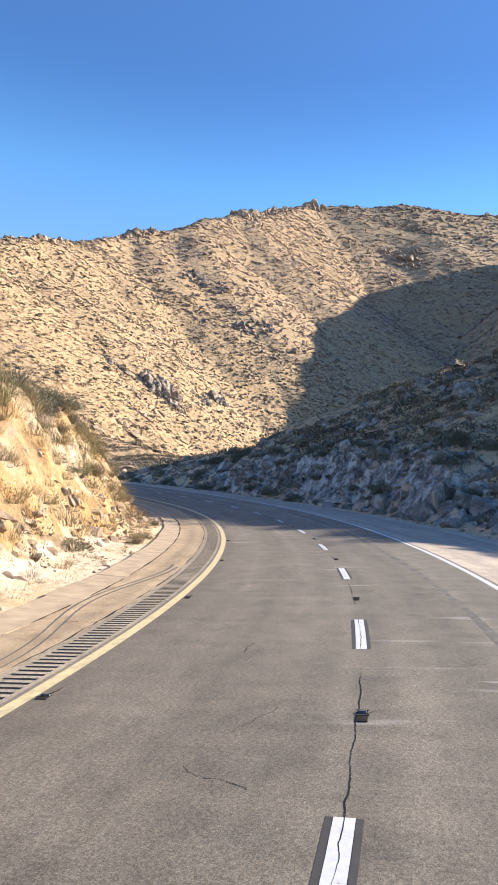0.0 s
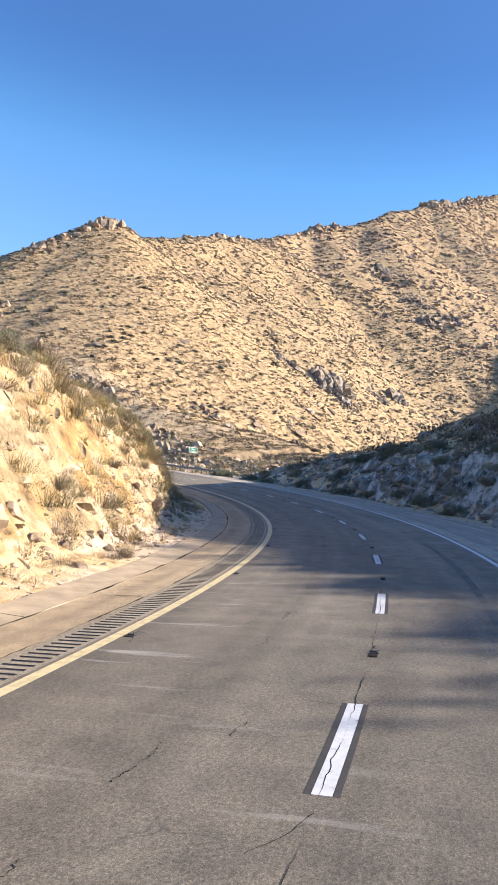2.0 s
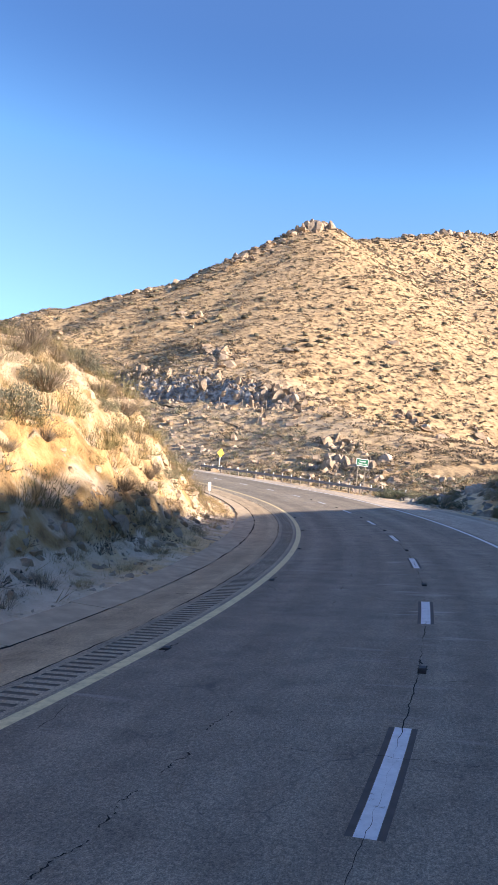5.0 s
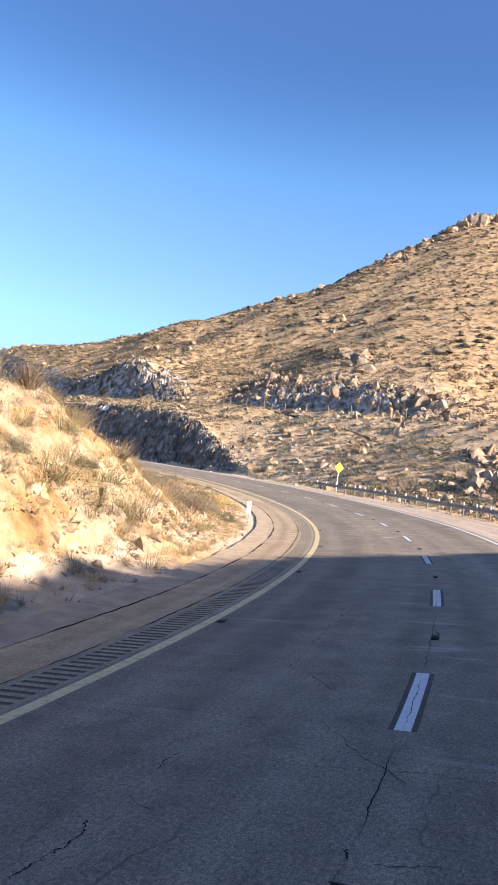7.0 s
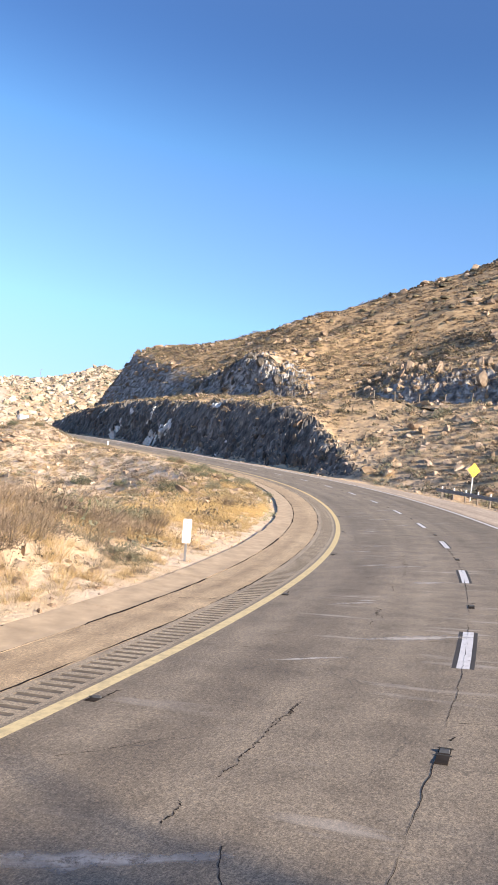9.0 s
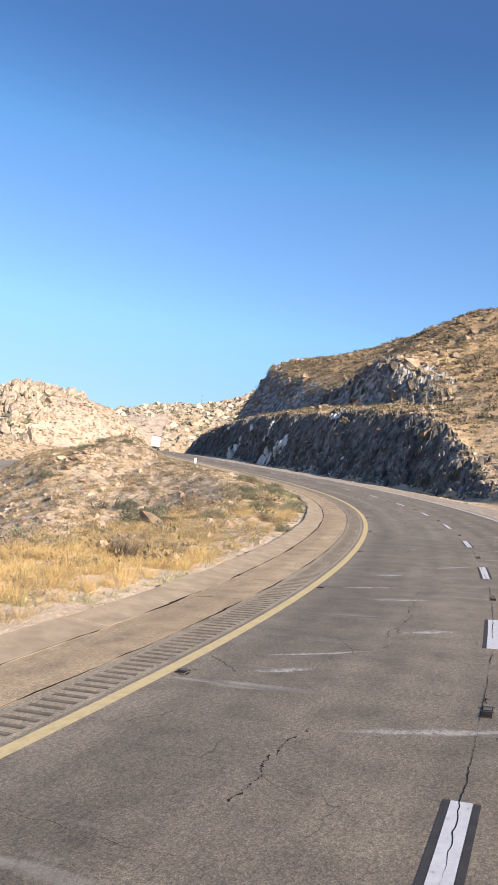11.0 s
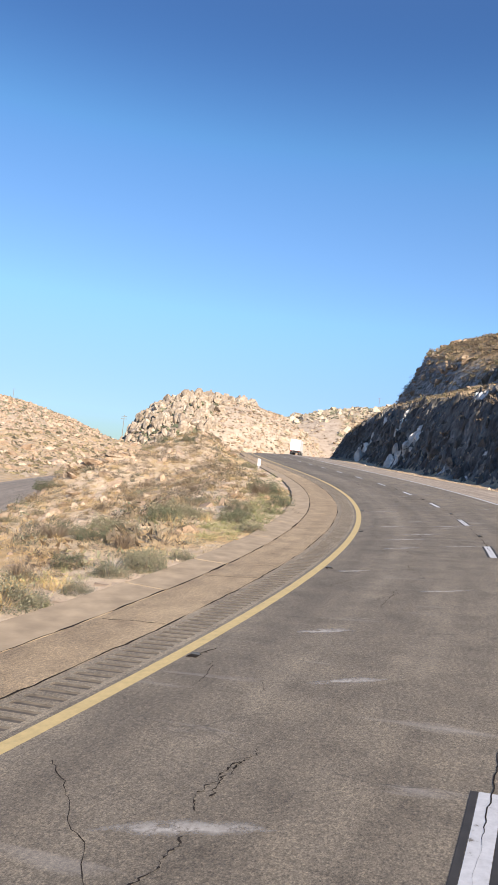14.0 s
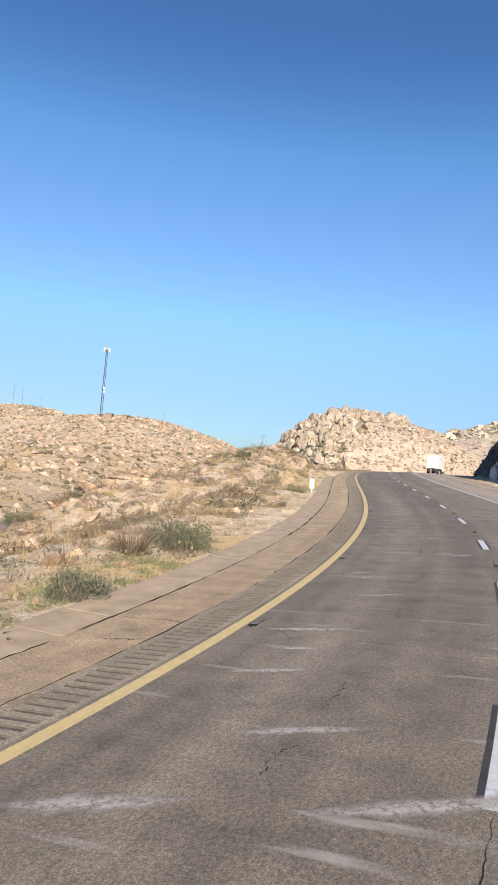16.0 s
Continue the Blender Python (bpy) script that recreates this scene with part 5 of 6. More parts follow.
def stone(s, v, size, label="weathered pale granite rock lying in dry soil", flat=1.0):
    x, y, _ = at(s, v)
    ob = new("rock", ROCK_MESH[int(rng.integers(0, 7))])
    ob.matrix_basis = Matrix.Translation((x, y, z_at(x, y) + size * .1)) @ Euler((rng.uniform(-.4, .4), rng.uniform(-.4, .4), rng.uniform(0, 6.28))).to_matrix().to_4x4()
    ob.scale = (size, size * rng.uniform(.7, 1.2), size * rng.uniform(.6, 1) * flat)
    return tagged(ob, label, "rock", "roadside rocks")


for s, v, size in ((172.7, -5.7, .26), (172.9, -4.1, .22), (133.7, -4.2, .22), (203.5, -17.3, .75), (200, -16, .6), (205, -18.5, .7), (190, -19.5, .6), (186, -21, .6), (196, -13, .45), (201.6, -17.6, .5), (206.5, -16.4, .55)):
    stone(s, v, size, "pale angular rock lying beside the road")
for n, s0, s1, v0, v1, lo, hi in ((40, 176, 235, -27, -14, .3, .65), (26, 104, 200, -24, -8, .3, .6), (16, 215, 300, -26, -8, .4, .8), (22, 203, 212, -20, -13.5, .35, .75)):
    for i in range(n):
        stone(rng.uniform(s0, s1), rng.uniform(v0, v1), rng.uniform(lo, hi), "pale rounded boulder among brush on the median slope")
for n, s0, s1, v0, v1, lo, hi in ((40, 100, 232, -25, -4, .16, .40), (50, 4, 100, -5.4, -3.5, .12, .30), (30, 30, 110, 14, 20, .2, .7), (56, 112, 178, 16, 34, .35, 1.0)):
    for i in range(n):
        stone(rng.uniform(s0, s1), rng.uniform(v0, v1), rng.uniform(lo, hi) ** 1.3)


def zone(n, s0, s1, v0, v1, seed):
    r = np.random.default_rng(seed)
    s, v = r.uniform(s0, s1, n), r.uniform(v0, v1, n)
    q = at(s, v)
    return np.stack([q[:, 0], q[:, 1], land(q[:, 0].copy(), q[:, 1].copy(), s, v)], -1)


TUFT = [blades(10, 500 + i, .19, .0065, 1.3, .2) for i in range(6)]
PEBBLE = [boulder_template(1, 520 + i) for i in range(5)]
scatter("dry_grass", TUFT, np.concatenate([zone(16000, 99, 240, -26, -3.1, 1), zone(5000, -5, 100, -10, -3.3, 2), zone(2000, 110, 165, 14.5, 30, 3)]),
        rng.lognormal(-.4, .4, 23000), STRAW, "straw-coloured dry grass along the roadside", "grass", sink=.05)
rng_m = np.random.default_rng(77)
for name, n, seed, material, mean, label in (("rusty_scrub", 380, 31, RUST, -.9, "rusty dry low scrub among the grass"), ("brown_scrub", 380, 32, SCRUB, -.9, "grey-brown low scrub among the grass"),
                                             ("green_scrub", 300, 33, SAGE, -1.0, "grey-green low weeds among the grass")):
    places = np.concatenate([zone(n, 100, 245, -27, -3.3, seed), zone(n // 3, 2, 100, -13, -4.6, seed + 10), zone(n // 4, 108, 165, 16.5, 32, seed + 20)])
    scatter(name, BRUSH, places, np.clip(rng_m.lognormal(mean, .4, len(places)), .15, .75), material, label, "scrub", sink=.05)
for name, n, seed, material, label in (("low_brown_brush", 220, 81, SCRUB, "low grey-brown brush scattered over the median slope"), ("low_rusty_brush", 180, 82, RUST, "low rusty dry brush scattered over the median slope"),
                                       ("low_dark_brush", 130, 83, GREEN, "dark green rounded brush scattered over the median slope")):
    places = np.concatenate([zone(n, 104, 262, -29, -6.5, seed), zone(n // 3, 112, 170, 18, 34, seed + 7)])
    scatter(name, BRUSH, places, np.clip(rng_m.lognormal(-.5, .35, len(places)), .3, 1.1), material, label, "brush", sink=.05)
# leafy low brush in clumps: many small leaves with twigs between them
def clump(seed, leaves=60, size=.175):
    mv, mf = leaf_cloud(leaves, seed, size, .72, up=.2)
    bv, bf = brush(seed + 7, 22, 10)
    return np.concatenate([mv, bv]), np.concatenate([mf, bf + len(mv)])


CLUMP = [clump(700 + 11 * i) for i in range(8)]
DARK_BRUSH = leaf_mat("dark_brown_brush", (.045, .038, .026), (.15, .12, .08))
GREY_BRUSH = leaf_mat("grey_brown_brush", (.10, .082, .06), (.27, .215, .155))
for name, n, seed, material, mean, label in (("dark_brown_clumps", 560, 91, DARK_BRUSH, -.95, "dark brown leafy brush scattered over the median slope"), ("grey_brush_clumps", 480, 92, GREY_BRUSH, -.9, "grey-brown leafy brush scattered over the median slope"),
                                             ("green_clumps", 340, 93, SAGE, -1.0, "grey-green leafy brush scattered over the median slope"), ("rusty_clumps", 300, 94, RUST, -1.1, "rusty straw brittle brush scattered over the median slope")):
    places = np.concatenate([zone(n, 104, 262, -29, -4.2, seed), zone(n // 4, 110, 172, 17, 34, seed + 7), zone(n * 2 // 3, 215, 330, -27, -4, seed + 9)])
    scatter(name, CLUMP, places, np.clip(rng_m.lognormal(mean, .38, len(places)), .15, .85), material, label, "brush", sink=.06)
places = np.concatenate([zone(380, 120, 240, -6.5, -3.0, 55), zone(220, 158, 174, -4.6, -3.0, 56)])
scatter("pale_weeds", BRUSH, places, np.clip(rng_m.lognormal(-1.5, .35, 600), .1, .4), PALE_GREEN, "pale yellow-green weeds along the pavement edge", "weeds", sink=.05)
scatter("median_rocks", BOULDER, zone(1200, 102, 250, -28, -4.5, 41), np.clip(rng_m.lognormal(-1.4, .5, 1200), .08, .5), PINK_ROCK, "pale rocks among the brush beside the road", "rocks", sink=.25)
scatter("pebbles", PEBBLE, np.concatenate([zone(1600, -5, 100, -7, -3.0, 4), zone(4600, 99, 235, -20, -3.0, 5), zone(1500, 15, 112, 12.6, 17, 6), zone(600, 110, 240, 12.8, 18, 7)]),
        rng.lognormal(-2.75, .5, 8300), PINK_ROCK, "small stones and rubble at the road's edge", "gravel", sink=.2)
scatter("cut_face_rocks", BOULDER, zone(420, 2, 100, -11.5, -5.0, 8), np.clip(rng.lognormal(-1.45, .45, 420), .1, .42), CREAM_ROCK, "cream blocky rock standing out of the cut bank", "rocks", sink=.85)
OLIVE_STRAW = leaf_mat("olive_straw_brush", (.09, .08, .034), (.31, .265, .115))
OLIVE_WISP = []
for i in range(6):
    wv, wf = blades(170, 960 + i, .8, .005, 1.0, .45)
    cv, cf = leaf_cloud(240, 970 + i, .05, .8, up=.8)
    OLIVE_WISP.append((np.concatenate([wv, cv * .8]), np.concatenate([wf, cf + len(wv)])))
GOLD_BRUSH = leaf_mat("golden_dry_brush", (.22, .155, .07), (.50, .37, .19))
WISP = [blades(90, 930 + i, .75, .006, 1.1, .35) for i in range(6)]
for name, n, seed, kinds, material, mean, v0, v1, label in (("cut_bank_brush", 330, 95, OLIVE_WISP, OLIVE_STRAW, -.3, -12.5, -5.4, "olive and straw brush clinging to the cut bank"), ("cut_bank_dry_brush", 900, 96, WISP, GOLD_BRUSH, -.7, -12.5, -4.6, "golden dry brush clinging to the cut bank"),
                                                             ("cut_bank_grey_brush", 150, 97, OLIVE_WISP, GREY_BRUSH, -.45, -12.5, -5, "grey-brown brush clinging to the cut bank"), ("bank_foot_brush", 260, 98, WISP, GREY_BRUSH, -1.1, -5.4, -3.5, "low grey-brown dry brush at the foot of the cut bank"),
                                                             ("bank_foot_straw", 240, 99, WISP, GOLD_BRUSH, -1.2, -5.2, -3.4, "low straw brush at the foot of the cut bank")):
    places = zone(n, 2, 92 if material is OLIVE_STRAW else 106, v0, v1, seed)
    scatter(name, kinds, places, np.clip(rng_m.lognormal(mean, .4, n), .2, 1.3), material, label, "brush", sink=.05)
scatter("bank_foot_rubble", BOULDER, zone(520, 14, 104, -5.8, -4.2, 48), np.clip(rng_m.lognormal(-1.95, .5, 520), .05, .4), GRANITE, "broken rubble fallen to the foot of the cut bank", "rubble", sink=.25)
scatter("bank_foot_scrub", BRUSH, zone(170, 14, 104, -6.0, -4.3, 49), np.clip(rng_m.lognormal(-1.1, .4, 170), .15, .6), DARK_BRUSH, "dark dry scrub at the foot of the cut bank", "scrub", sink=.05)
scatter("median_grass_clumps", WISP, np.concatenate([zone(1700, 102, 262, -27, -4.4, 47), zone(1400, 90, 130, -10.5, -3.5, 57), zone(900, 176, 262, -24, -5.5, 58), zone(1500, 116, 150, -11, -3.5, 68)]), np.clip(rng_m.lognormal(-1.15, .4, 5500), .12, .65), GOLD_BRUSH, "golden dry grass clumps over the median slope", "grass", sink=.05)
scatter("slope_pale_rocks", BOULDER, zone(420, 112, 182, 17, 40, 46), np.clip(rng_m.lognormal(-.95, .5, 420), .15, 1.0), PINK_ROCK, "pale rocks over the slope beside the road", "rocks", sink=.25)
scatter("slope_dry_brush", WISP, zone(900, 112, 182, 17, 42, 44), np.clip(rng_m.lognormal(-.75, .4, 900), .2, 1.0), GREY_BRUSH, "grey-brown dry brush over the slope beside the road", "brush", sink=.05)
scatter("slope_golden_grass", WISP, zone(1500, 108, 150, 17, 46, 43), np.clip(rng_m.lognormal(-.95, .4, 1500), .15, .8), GOLD_BRUSH, "golden dry grass thick behind the guardrail", "grass", sink=.05)
scatter("bank_end_brush", OLIVE_WISP, zone(130, 97, 113, -11.5, -5.6, 42), np.clip(rng_m.lognormal(-.15, .3, 130), .4, 1.4), TWIG, "brown-olive brush thick at the end of the bank", "brush", sink=.05)
scatter("ridge_brush", WISP, zone(1300, 178, 262, -22, -5.5, 59), np.clip(rng_m.lognormal(-.85, .35, 1300), .2, .8), GREY_BRUSH, "grey-brown dry brush thick over the median's crest", "brush", sink=.05)
scatter("slope_olive_brush", CLUMP, zone(260, 112, 182, 17, 40, 45), np.clip(rng_m.lognormal(-.2, .35, 260), .4, 1.4), SAGE, "grey-green brush over the slope beside the road", "brush", sink=.05)
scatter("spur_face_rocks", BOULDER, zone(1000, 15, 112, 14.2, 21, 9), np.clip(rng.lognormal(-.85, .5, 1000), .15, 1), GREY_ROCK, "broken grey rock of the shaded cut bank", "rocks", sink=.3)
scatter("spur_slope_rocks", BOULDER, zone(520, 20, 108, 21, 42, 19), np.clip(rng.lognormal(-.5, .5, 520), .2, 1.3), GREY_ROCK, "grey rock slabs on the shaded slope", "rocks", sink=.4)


# ---- guardrail ----
RAIL = plain("weathered_rail_steel", (.20, .19, .185), .6, .2, .25, 3)


def guardrail(s0, s1, v0, v1):
    hub = new("guardrail")
    hub.matrix_basis = frame_at(s0, v0)
    tagged(hub, "galvanised steel guardrail on white-topped posts beside the shoulder", "guardrail")
    inv = hub.matrix_basis.inverted()
    prof = [(0, .44), (.05, .47), (.05, .52), (0, .56), (0, .60), (.05, .64), (.05, .69), (0, .74)]
    ss = np.linspace(s0, s1, 40)
    vv = np.interp(ss, [s0, s1], [v0, v1])
    rows = []
    for dx, h in prof:
        rows.append(at(ss, vv - .12 - dx, h + .04))
    for dx, h in reversed(prof):
        rows.append(at(ss, vv - .116 - dx, h + .04))
    g = np.stack(rows, 1)
    n = g.shape[1]
    faces = grid_faces(n, len(ss))
    me = mesh_from("rail", g.reshape(-1, 3), faces, RAIL)
    me.transform(inv)
    part("rail", me, hub, "corrugated steel rail")
    bm = bmesh.new()
    box_bm(bm, -.06, .06, -.075, .075, -.3, .80)
    post = bm_mesh("post", bm, WOOD, .008)
    bm = bmesh.new()
    box_bm(bm, -.035, .035, -.05, .05, .802, 1.06)
    top = bm_mesh("white_top", bm, POST_WHITE, .008)
    bm = bmesh.new()
    box_bm(bm, -.12, -.06, -.07, .07, .45, .80)
    block = bm_mesh("block", bm, WOOD, .006)
    s = s0 + .4
    while s < s1:
        v = float(np.interp(s, [s0, s1], [v0, v1]))
        x, y, z = at(s, v + .06)
        m = inv @ Matrix.Translation((x, y, z - .02)) @ Matrix.Rotation(heading(s), 4, "Z")
        p = part("post", post, hub)
        p.matrix_basis = m
        part("block", block, p)
        part("white_top", top, p, "white marker on the post's top")
        s += 1.905
    return hub


guardrail(112.5, 153.5, 16.6, 15.2)


# ---- signs ----
def text_mesh(words, size, material, name="lettering"):
    cu = bpy.data.curves.new(name, "FONT")
    cu.body, cu.size, cu.align_x, cu.align_y, cu.extrude = words, size, "CENTER", "CENTER", .002
    ob = new(name, cu)
    me = bpy.data.meshes.new_from_object(ob.evaluated_get(bpy.context.evaluated_depsgraph_get()))
    bpy.data.objects.remove(ob)
    me.materials.clear()
    me.materials.append(material)
    return me


def plate(w, h, t, corner, material, name, seg=5):
    bm = bmesh.new()
    pts = []
    for cx, cy, a0 in ((w / 2 - corner, h / 2 - corner, 0), (-w / 2 + corner, h / 2 - corner, 90), (-w / 2 + corner, -h / 2 + corner, 180), (w / 2 - corner, -h / 2 + corner, 270)):
        for i in range(seg):
            a = radians(a0 + 90 * i / (seg - 1))
            pts.append((cx + corner * math.cos(a), 0, cy + corner * math.sin(a)))
    f = bm.faces.new([bm.verts.new(p) for p in pts])
    r = bmesh.ops.extrude_face_region(bm, geom=[f])
    bmesh.ops.translate(bm, vec=(0, t, 0), verts=[q for q in r["geom"] if isinstance(q, bmesh.types.BMVert)])
    bmesh.ops.recalc_face_normals(bm, faces=bm.faces[:])
    return bm_mesh(name, bm, material)


def sign_on_post(s, v, centre, turn):
    """A hub on the ground whose -y side faces oncoming traffic."""
    x, y, _ = at(s, v)
    hub = new("sign")
    hub.matrix_basis = Matrix.Translation((x, y, z_at(x, y))) @ Matrix.Rotation(heading(s) + turn, 4, "Z")
    return hub, centre - z_at(x, y)


def raised(ob, x, y, z, ry=0.0):
    ob.matrix_basis = Matrix.Translation((x, y, z)) @ Matrix.Rotation(ry, 4, "Y")
    return ob


hub, hc = sign_on_post(153.6, 18.65, 8.42, .12)
hub.name = "warning_sign"
tagged(hub, "yellow diamond warning sign on a single post", "road sign")
bm = bmesh.new()
box_bm(bm, -.045, .045, .03, .09, -.2, hc + .5)
part("post", bm_mesh("post", bm, POST_WHITE, .004), hub)
raised(part("panel", plate(1.0, 1.0, .012, .06, SIGN_YELLOW, "panel"), hub, "yellow diamond panel"), 0, 0, hc, radians(45))
for dz, w in ((.12, .34), (-.05, .42), (-.2, .26)):
    raised(part("lettering_bar", plate(w, .07, .003, .02, SIGN_BLACK, "lettering_bar"), hub), 0, -.006, hc + dz)

hub, hc = sign_on_post(123, 18.0, 7.88, .10)
hub.name = "county_line_sign"
tagged(hub, "green county line sign with white lettering on two posts", "road sign")
for dx in (-.5, .5):
    bm = bmesh.new()
    box_bm(bm, dx - .05, dx + .05, .03, .12, -.3, hc + .3)
    part("post", bm_mesh("post", bm, WOOD, .006), hub)
raised(part("panel", plate(1.62, .78, .012, .07, SIGN_WHITE, "panel"), hub, "white border"), 0, 0, hc)
raised(part("face", plate(1.54, .70, .004, .05, SIGN_GREEN, "face"), hub, "green face"), 0, -.006, hc)
for words, dz in (("Imperial", .14), ("County Line", -.16)):
    ob = part("lettering", text_mesh(words, .25, SIGN_WHITE), hub, "white lettering")
    ob.matrix_basis = Matrix.Translation((0, -.010, hc + dz)) @ Matrix.Rotation(radians(90), 4, "X")


def delineator(s, v, h0, w, h, turn):
    x, y, _ = at(s, v)
    hub = new("delineator")
    hub.matrix_basis = Matrix.Translation((x, y, z_at(x, y))) @ Matrix.Rotation(heading(s) + turn, 4, "Z") @ Matrix.Rotation(radians(-3), 4, "Y")
    tagged(hub, "white roadside marker plate on a short steel post", "marker post", "marker posts")
    bm = bmesh.new()
    box_bm(bm, -.03, .03, .004, .035, -.2, h0 + h * .9)
    part("post", bm_mesh("post", bm, STEEL, .004), hub)
    raised(part("plate", plate(w, h, .006, .03, POST_WHITE, "plate"), hub, "white plate"), 0, -.002, h0 + h / 2)
    for k in range(2):
        raised(part("marking_bar", plate(w * .3, .06, .003, .01, plain("faint_yellow", (.78, .68, .42)), "marking_bar"), hub), 0, -.006, h0 + h * (.62 + .18 * k))
    return hub


delineator(106.9, -3.35, .48, .23, .64, .15)
delineator(204.2, -3.15, .25, .27, .62, .1)


# ---- fence along the old bench ----
def fence(s0, s1, v):
    hub = new("wire_fence")
    x, y, _ = at(s0, 46 + v)
    hub.matrix_basis = Matrix.Translation((x, y, z_at(x, y)))
    tagged(hub, "wire fence with slim weathered posts along the old bench", "fence")
    inv = hub.matrix_basis.inverted()
    bm = bmesh.new()
    box_bm(bm, -.06, .06, -.06, .06, -.3, 1.5)
    me = bm_mesh("post", bm, WOOD, .01)
    tops = []
    s = s0
    while s <= s1:
        x, y, _ = at(s, float(np.interp(s, [145, 160, 172, 188, 205, 300], [52, 46, 39.5, 34, 31.5, 31])) + v + .4 * math.sin(s / 9))
        z = z_at(x, y)
        p = part("post", me, hub)
        p.matrix_basis = inv @ Matrix.Translation((x, y, z)) @ Euler((rng.normal(0, .04), rng.normal(0, .04), 0)).to_matrix().to_4x4()
        tops.append((x, y, z))
        s += 3.4
    t = np.array(tops)
    for h in (.5, .9, 1.35):
        ring = [(.012, 0), (-.006, .012), (-.006, -.012)]
        g = np.stack([t + np.array([a, a, h + b]) for a, b in ring + ring[:1]], 1)
        me2 = mesh_from("wire", g.reshape(-1, 3), grid_faces(4, len(t)), DARK_METAL)
        me2.transform(inv)
        part("wire", me2, hub)


fence(156, 214, .5)


# ---- the white lorry pulled up by the bend ----
def lorry(s, v):
    x, y, z = at(s, v)
    hub = new("lorry")
    hub.matrix_basis = Matrix.Translation((x, y, z)) @ Matrix.Rotation(heading(s), 4, "Z")
    tagged(hub, "white box-trailer lorry standing on the shoulder", "lorry")
    bm = bmesh.new()
    box_bm(bm, -1.28, 1.28, 0, 13.2, 1.15, 4.0)
    part("trailer_body", bm_mesh("trailer_body", bm, TRUCK_WHITE, .04), hub)
    for dx in (-.63, .63):
        bm = bmesh.new()
        box_bm(bm, dx - .60, dx + .60, -.035, 0, 1.25, 3.9)
        d = part("rear_door", bm_mesh("rear_door", bm, TRUCK_WHITE, .012), hub)
        bm = bmesh.new()
        box_bm(bm, dx * .55 - .02, dx * .55 + .02, -.07, -.035, 1.3, 3.85)
        part("lock_rod", bm_mesh("lock_rod", bm, STEEL), d)
    bm = bmesh.new()
    box_bm(bm, -1.2, 1.2, -.02, .12, .5, .62)
    box_bm(bm, -.8, -.72, -.02, .1, .6, 1.15)
    box_bm(bm, .72, .8, -.02, .1, .6, 1.15)
    part("bumper", bm_mesh("bumper", bm, SIGN_BLACK), hub)
    bm = bmesh.new()
    box_bm(bm, -.5, .5, .2, 12.8, .9, 1.15)
    part("chassis", bm_mesh("chassis", bm, SIGN_BLACK), hub)
    for dx in (-1.0, 1.0):
        bm = bmesh.new()
        box_bm(bm, dx - .16, dx + .16, -.05, 0, .95, 1.08)
        part("tail_lamp", bm_mesh("tail_lamp", bm, RED_LENS, .01), hub)
        for wy in (1.3, 2.6, 11.5, 16.0):
            bm = bmesh.new()
            bmesh.ops.create_cone(bm, cap_ends=True, segments=24, radius1=.5, radius2=.5, depth=.52, matrix=Matrix.Translation((dx * 1.0, wy, .5)) @ Matrix.Rotation(radians(90), 4, "Y"))
            w = part("wheel", bm_mesh("wheel", bm, RUBBER, .03), hub)
            bm = bmesh.new()
            bmesh.ops.create_cone(bm, cap_ends=True, segments=16, radius1=.27, radius2=.2, depth=.06, matrix=Matrix.Translation((dx * 1.27, wy, .5)) @ Matrix.Rotation(radians(90 * dx), 4, "Y"))
            part("rim", bm_mesh("rim", bm, STEEL), w)
    bm = bmesh.new()
    vs = box_bm(bm, -1.2, 1.2, 13.8, 17.2, .7, 3.6)
    for q in vs:
        if q.co.z > 3 and q.co.y > 16:
            q.co.y -= 1.1
    part("cab", bm_mesh("cab", bm, TRUCK_WHITE, .12), hub)
    return hub


lorry(328, 7.4)


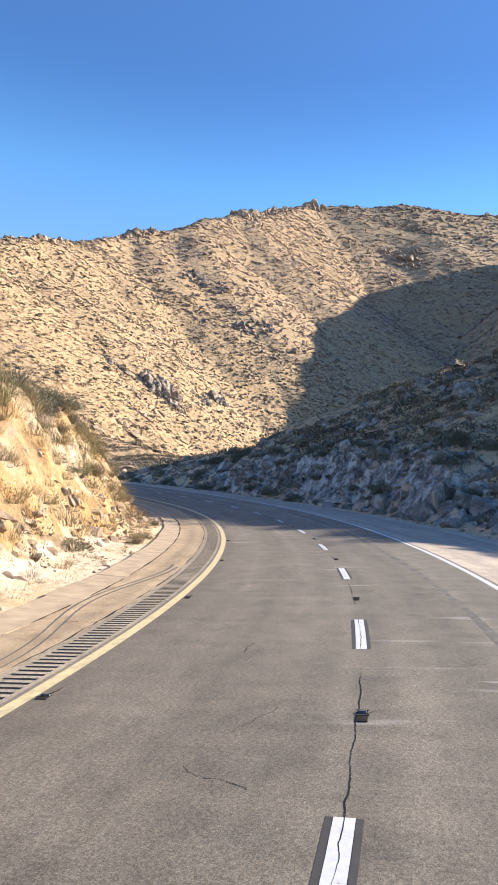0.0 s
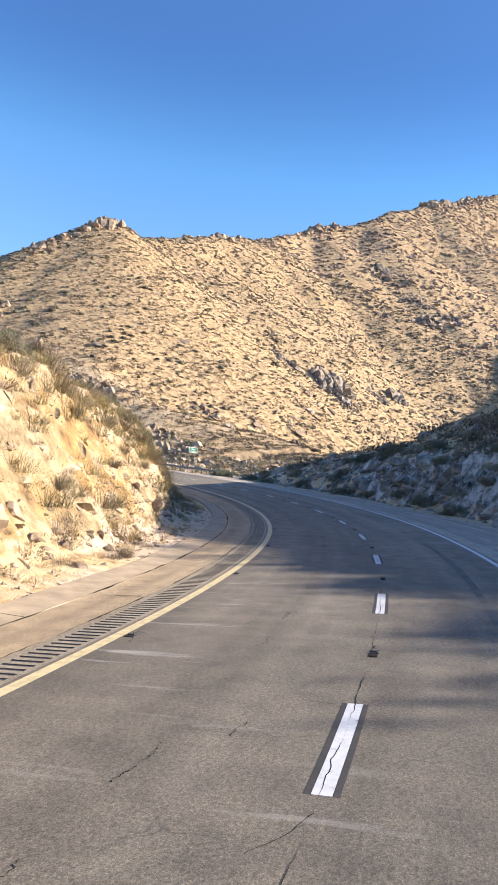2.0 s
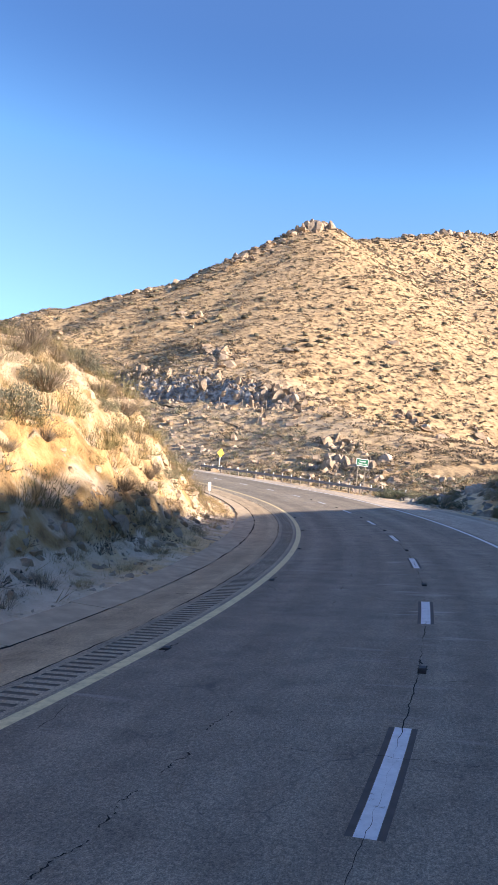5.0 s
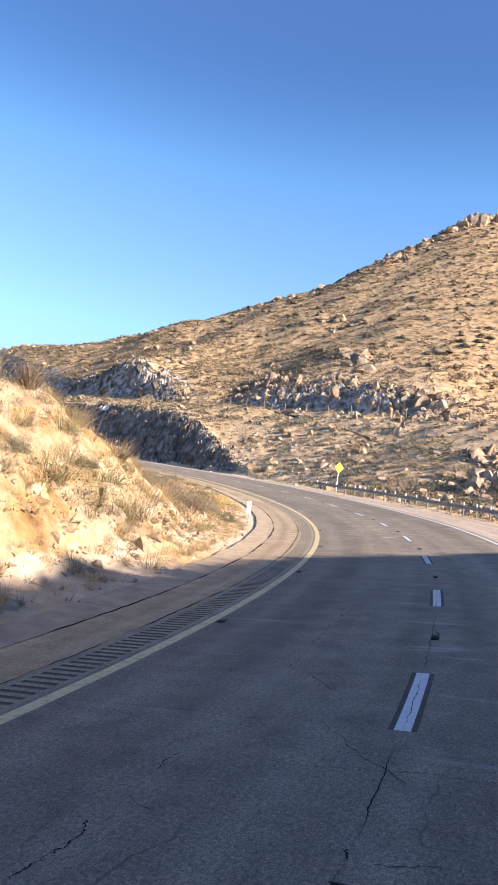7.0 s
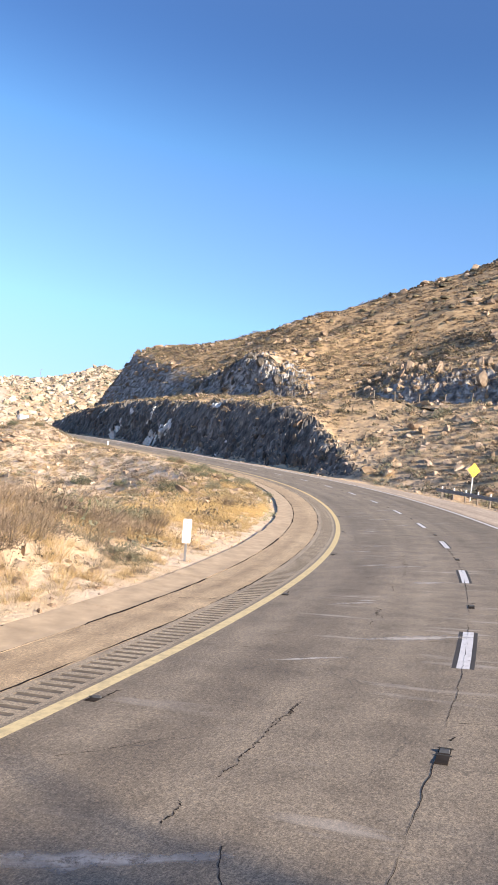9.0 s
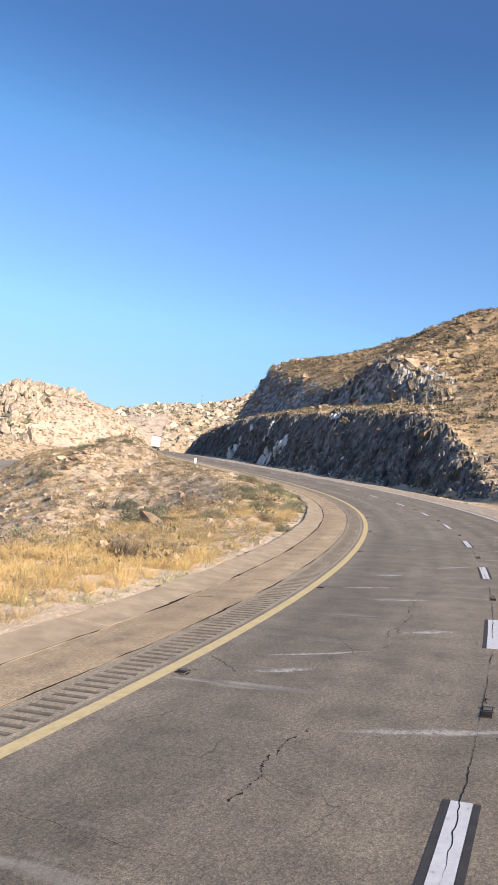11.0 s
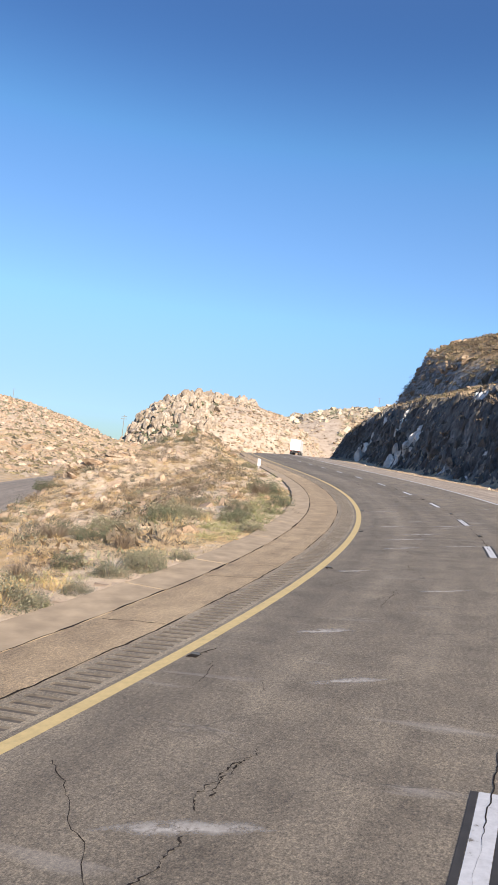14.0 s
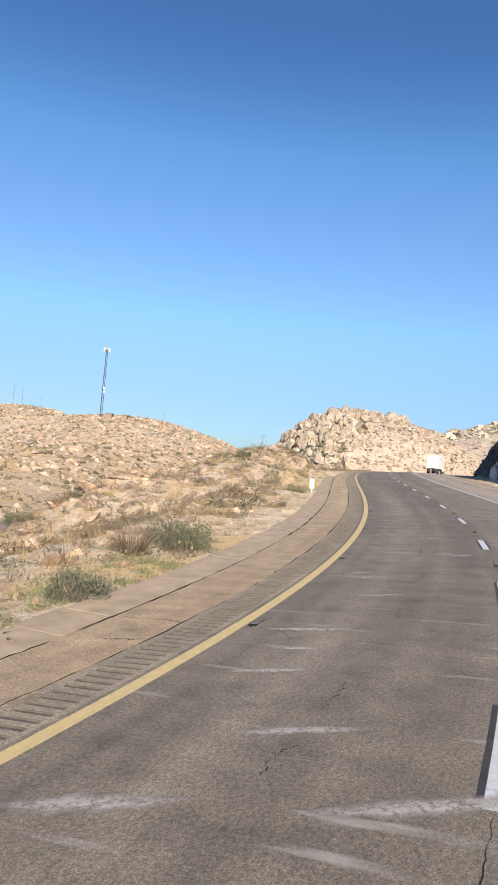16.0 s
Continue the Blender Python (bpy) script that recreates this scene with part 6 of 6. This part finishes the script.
# ---- mast, aerials and poles on the far hills ----
def mast(x, y, height, label):
    z = z_at(x, y) - .5
    hub = new("radio_mast")
    hub.matrix_basis = Matrix.Translation((x, y, z))
    tagged(hub, label, "radio mast")
    bm = bmesh.new()
    r0, r1, n = 1.15, .75, 22
    for k in range(3):
        a = 2 * math.pi * k / 3
        for i in range(n):
            p = [Vector((math.cos(a) * (r0 + (r1 - r0) * j / n), math.sin(a) * (r0 + (r1 - r0) * j / n), height * j / n)) for j in (i, i + 1)]
            b = a + 2 * math.pi / 3
            q = Vector((math.cos(b) * (r0 + (r1 - r0) * (i + 1) / n), math.sin(b) * (r0 + (r1 - r0) * (i + 1) / n), height * (i + 1) / n))
            for u, w, rad in ((p[0], p[1], .2), (p[0], q, .09), (p[1], q, .07)):
                d = w - u
                m = Matrix.Translation((u + w) / 2) @ d.to_track_quat("Z", "Y").to_matrix().to_4x4()
                bmesh.ops.create_cone(bm, cap_ends=False, segments=4, radius1=rad, radius2=rad, depth=d.length, matrix=m)
    part("lattice", bm_mesh("lattice", bm, DARK_METAL), hub)
    for k in range(9):
        a = 2 * math.pi * k / 9
        bm = bmesh.new()
        box_bm(bm, -.25, .25, -.15, .15, -1.3, 1.3, Matrix.Translation((2.3 * math.cos(a), 2.3 * math.sin(a), height - 1)) @ Matrix.Rotation(a, 4, "Z"))
        part("antenna_panel", bm_mesh("antenna_panel", bm, POST_WHITE, .04), hub)
    bm = bmesh.new()
    bmesh.ops.create_cone(bm, cap_ends=True, segments=18, radius1=2.2, radius2=2.2, depth=.3, matrix=Matrix.Translation((0, 0, height - 1.2)))
    part("platform", bm_mesh("platform", bm, DARK_METAL), hub)
    for h in (height * .42, height * .37):
        bm = bmesh.new()
        bmesh.ops.create_cone(bm, cap_ends=True, segments=20, radius1=1.1, radius2=.5, depth=.8, matrix=Matrix.Translation((1.1, 1.5, h)) @ Matrix.Rotation(radians(90), 4, "X"))
        part("dish", bm_mesh("dish", bm, POST_WHITE), hub)
    return hub


mast(-570, -267, 56, "tall grey lattice radio mast with white aerials on the hilltop")


def hut(x, y, w, d, h):
    hub = new("equipment_hut")
    hub.matrix_basis = Matrix.Translation((x, y, z_at(x, y) - .8)) @ Matrix.Rotation(.4, 4, "Z")
    tagged(hub, "low brown equipment hut at the foot of the mast", "hut")
    bm = bmesh.new()
    box_bm(bm, -w / 2, w / 2, -d / 2, d / 2, 0, h)
    part("wall", bm_mesh("wall", bm, plain("hut_wall", (.24, .17, .12)), .05), hub)
    bm = bmesh.new()
    box_bm(bm, -w / 2 - .3, w / 2 + .3, -d / 2 - .3, d / 2 + .3, h, h + .3)
    part("roof", bm_mesh("roof", bm, plain("hut_roof", (.16, .13, .11)), .05), hub)


hut(-574, -261, 7, 5, 4.2)
hut(-585, -254, 6, 5, 3.6)


def pole(x, y, h, arms, label):
    hub = new("utility_pole")
    hub.matrix_basis = Matrix.Translation((x, y, z_at(x, y) - .3))
    tagged(hub, label, "utility pole", "utility poles")
    bm = bmesh.new()
    bmesh.ops.create_cone(bm, cap_ends=True, segments=8, radius1=.2, radius2=.12, depth=h, matrix=Matrix.Translation((0, 0, h / 2)))
    part("shaft", bm_mesh("shaft", bm, WOOD), hub)
    for k in range(arms):
        bm = bmesh.new()
        box_bm(bm, -.08, .08, -1.5, 1.5, h - .7 - k * 1.3, h - .5 - k * 1.3)
        part("crossarm", bm_mesh("crossarm", bm, WOOD, .02), hub)


pole(-545, -338, 20, 0, "slim aerial pole on the hilltop")
pole(-548, -331, 15, 1, "slim aerial pole on the hilltop")
pole(-556, -318, 9, 0, "slim aerial pole on the hilltop")
pole(-430, -53, 15, 2, "wooden utility pole in the valley")
mast(-520, -372, 17, "small lattice aerial mast on the rocky hilltop")
pole(-640, -252, 9, 1, "wooden utility pole on the hill")
pole(-850, 45, 12, 1, "wooden utility pole on the far hill")
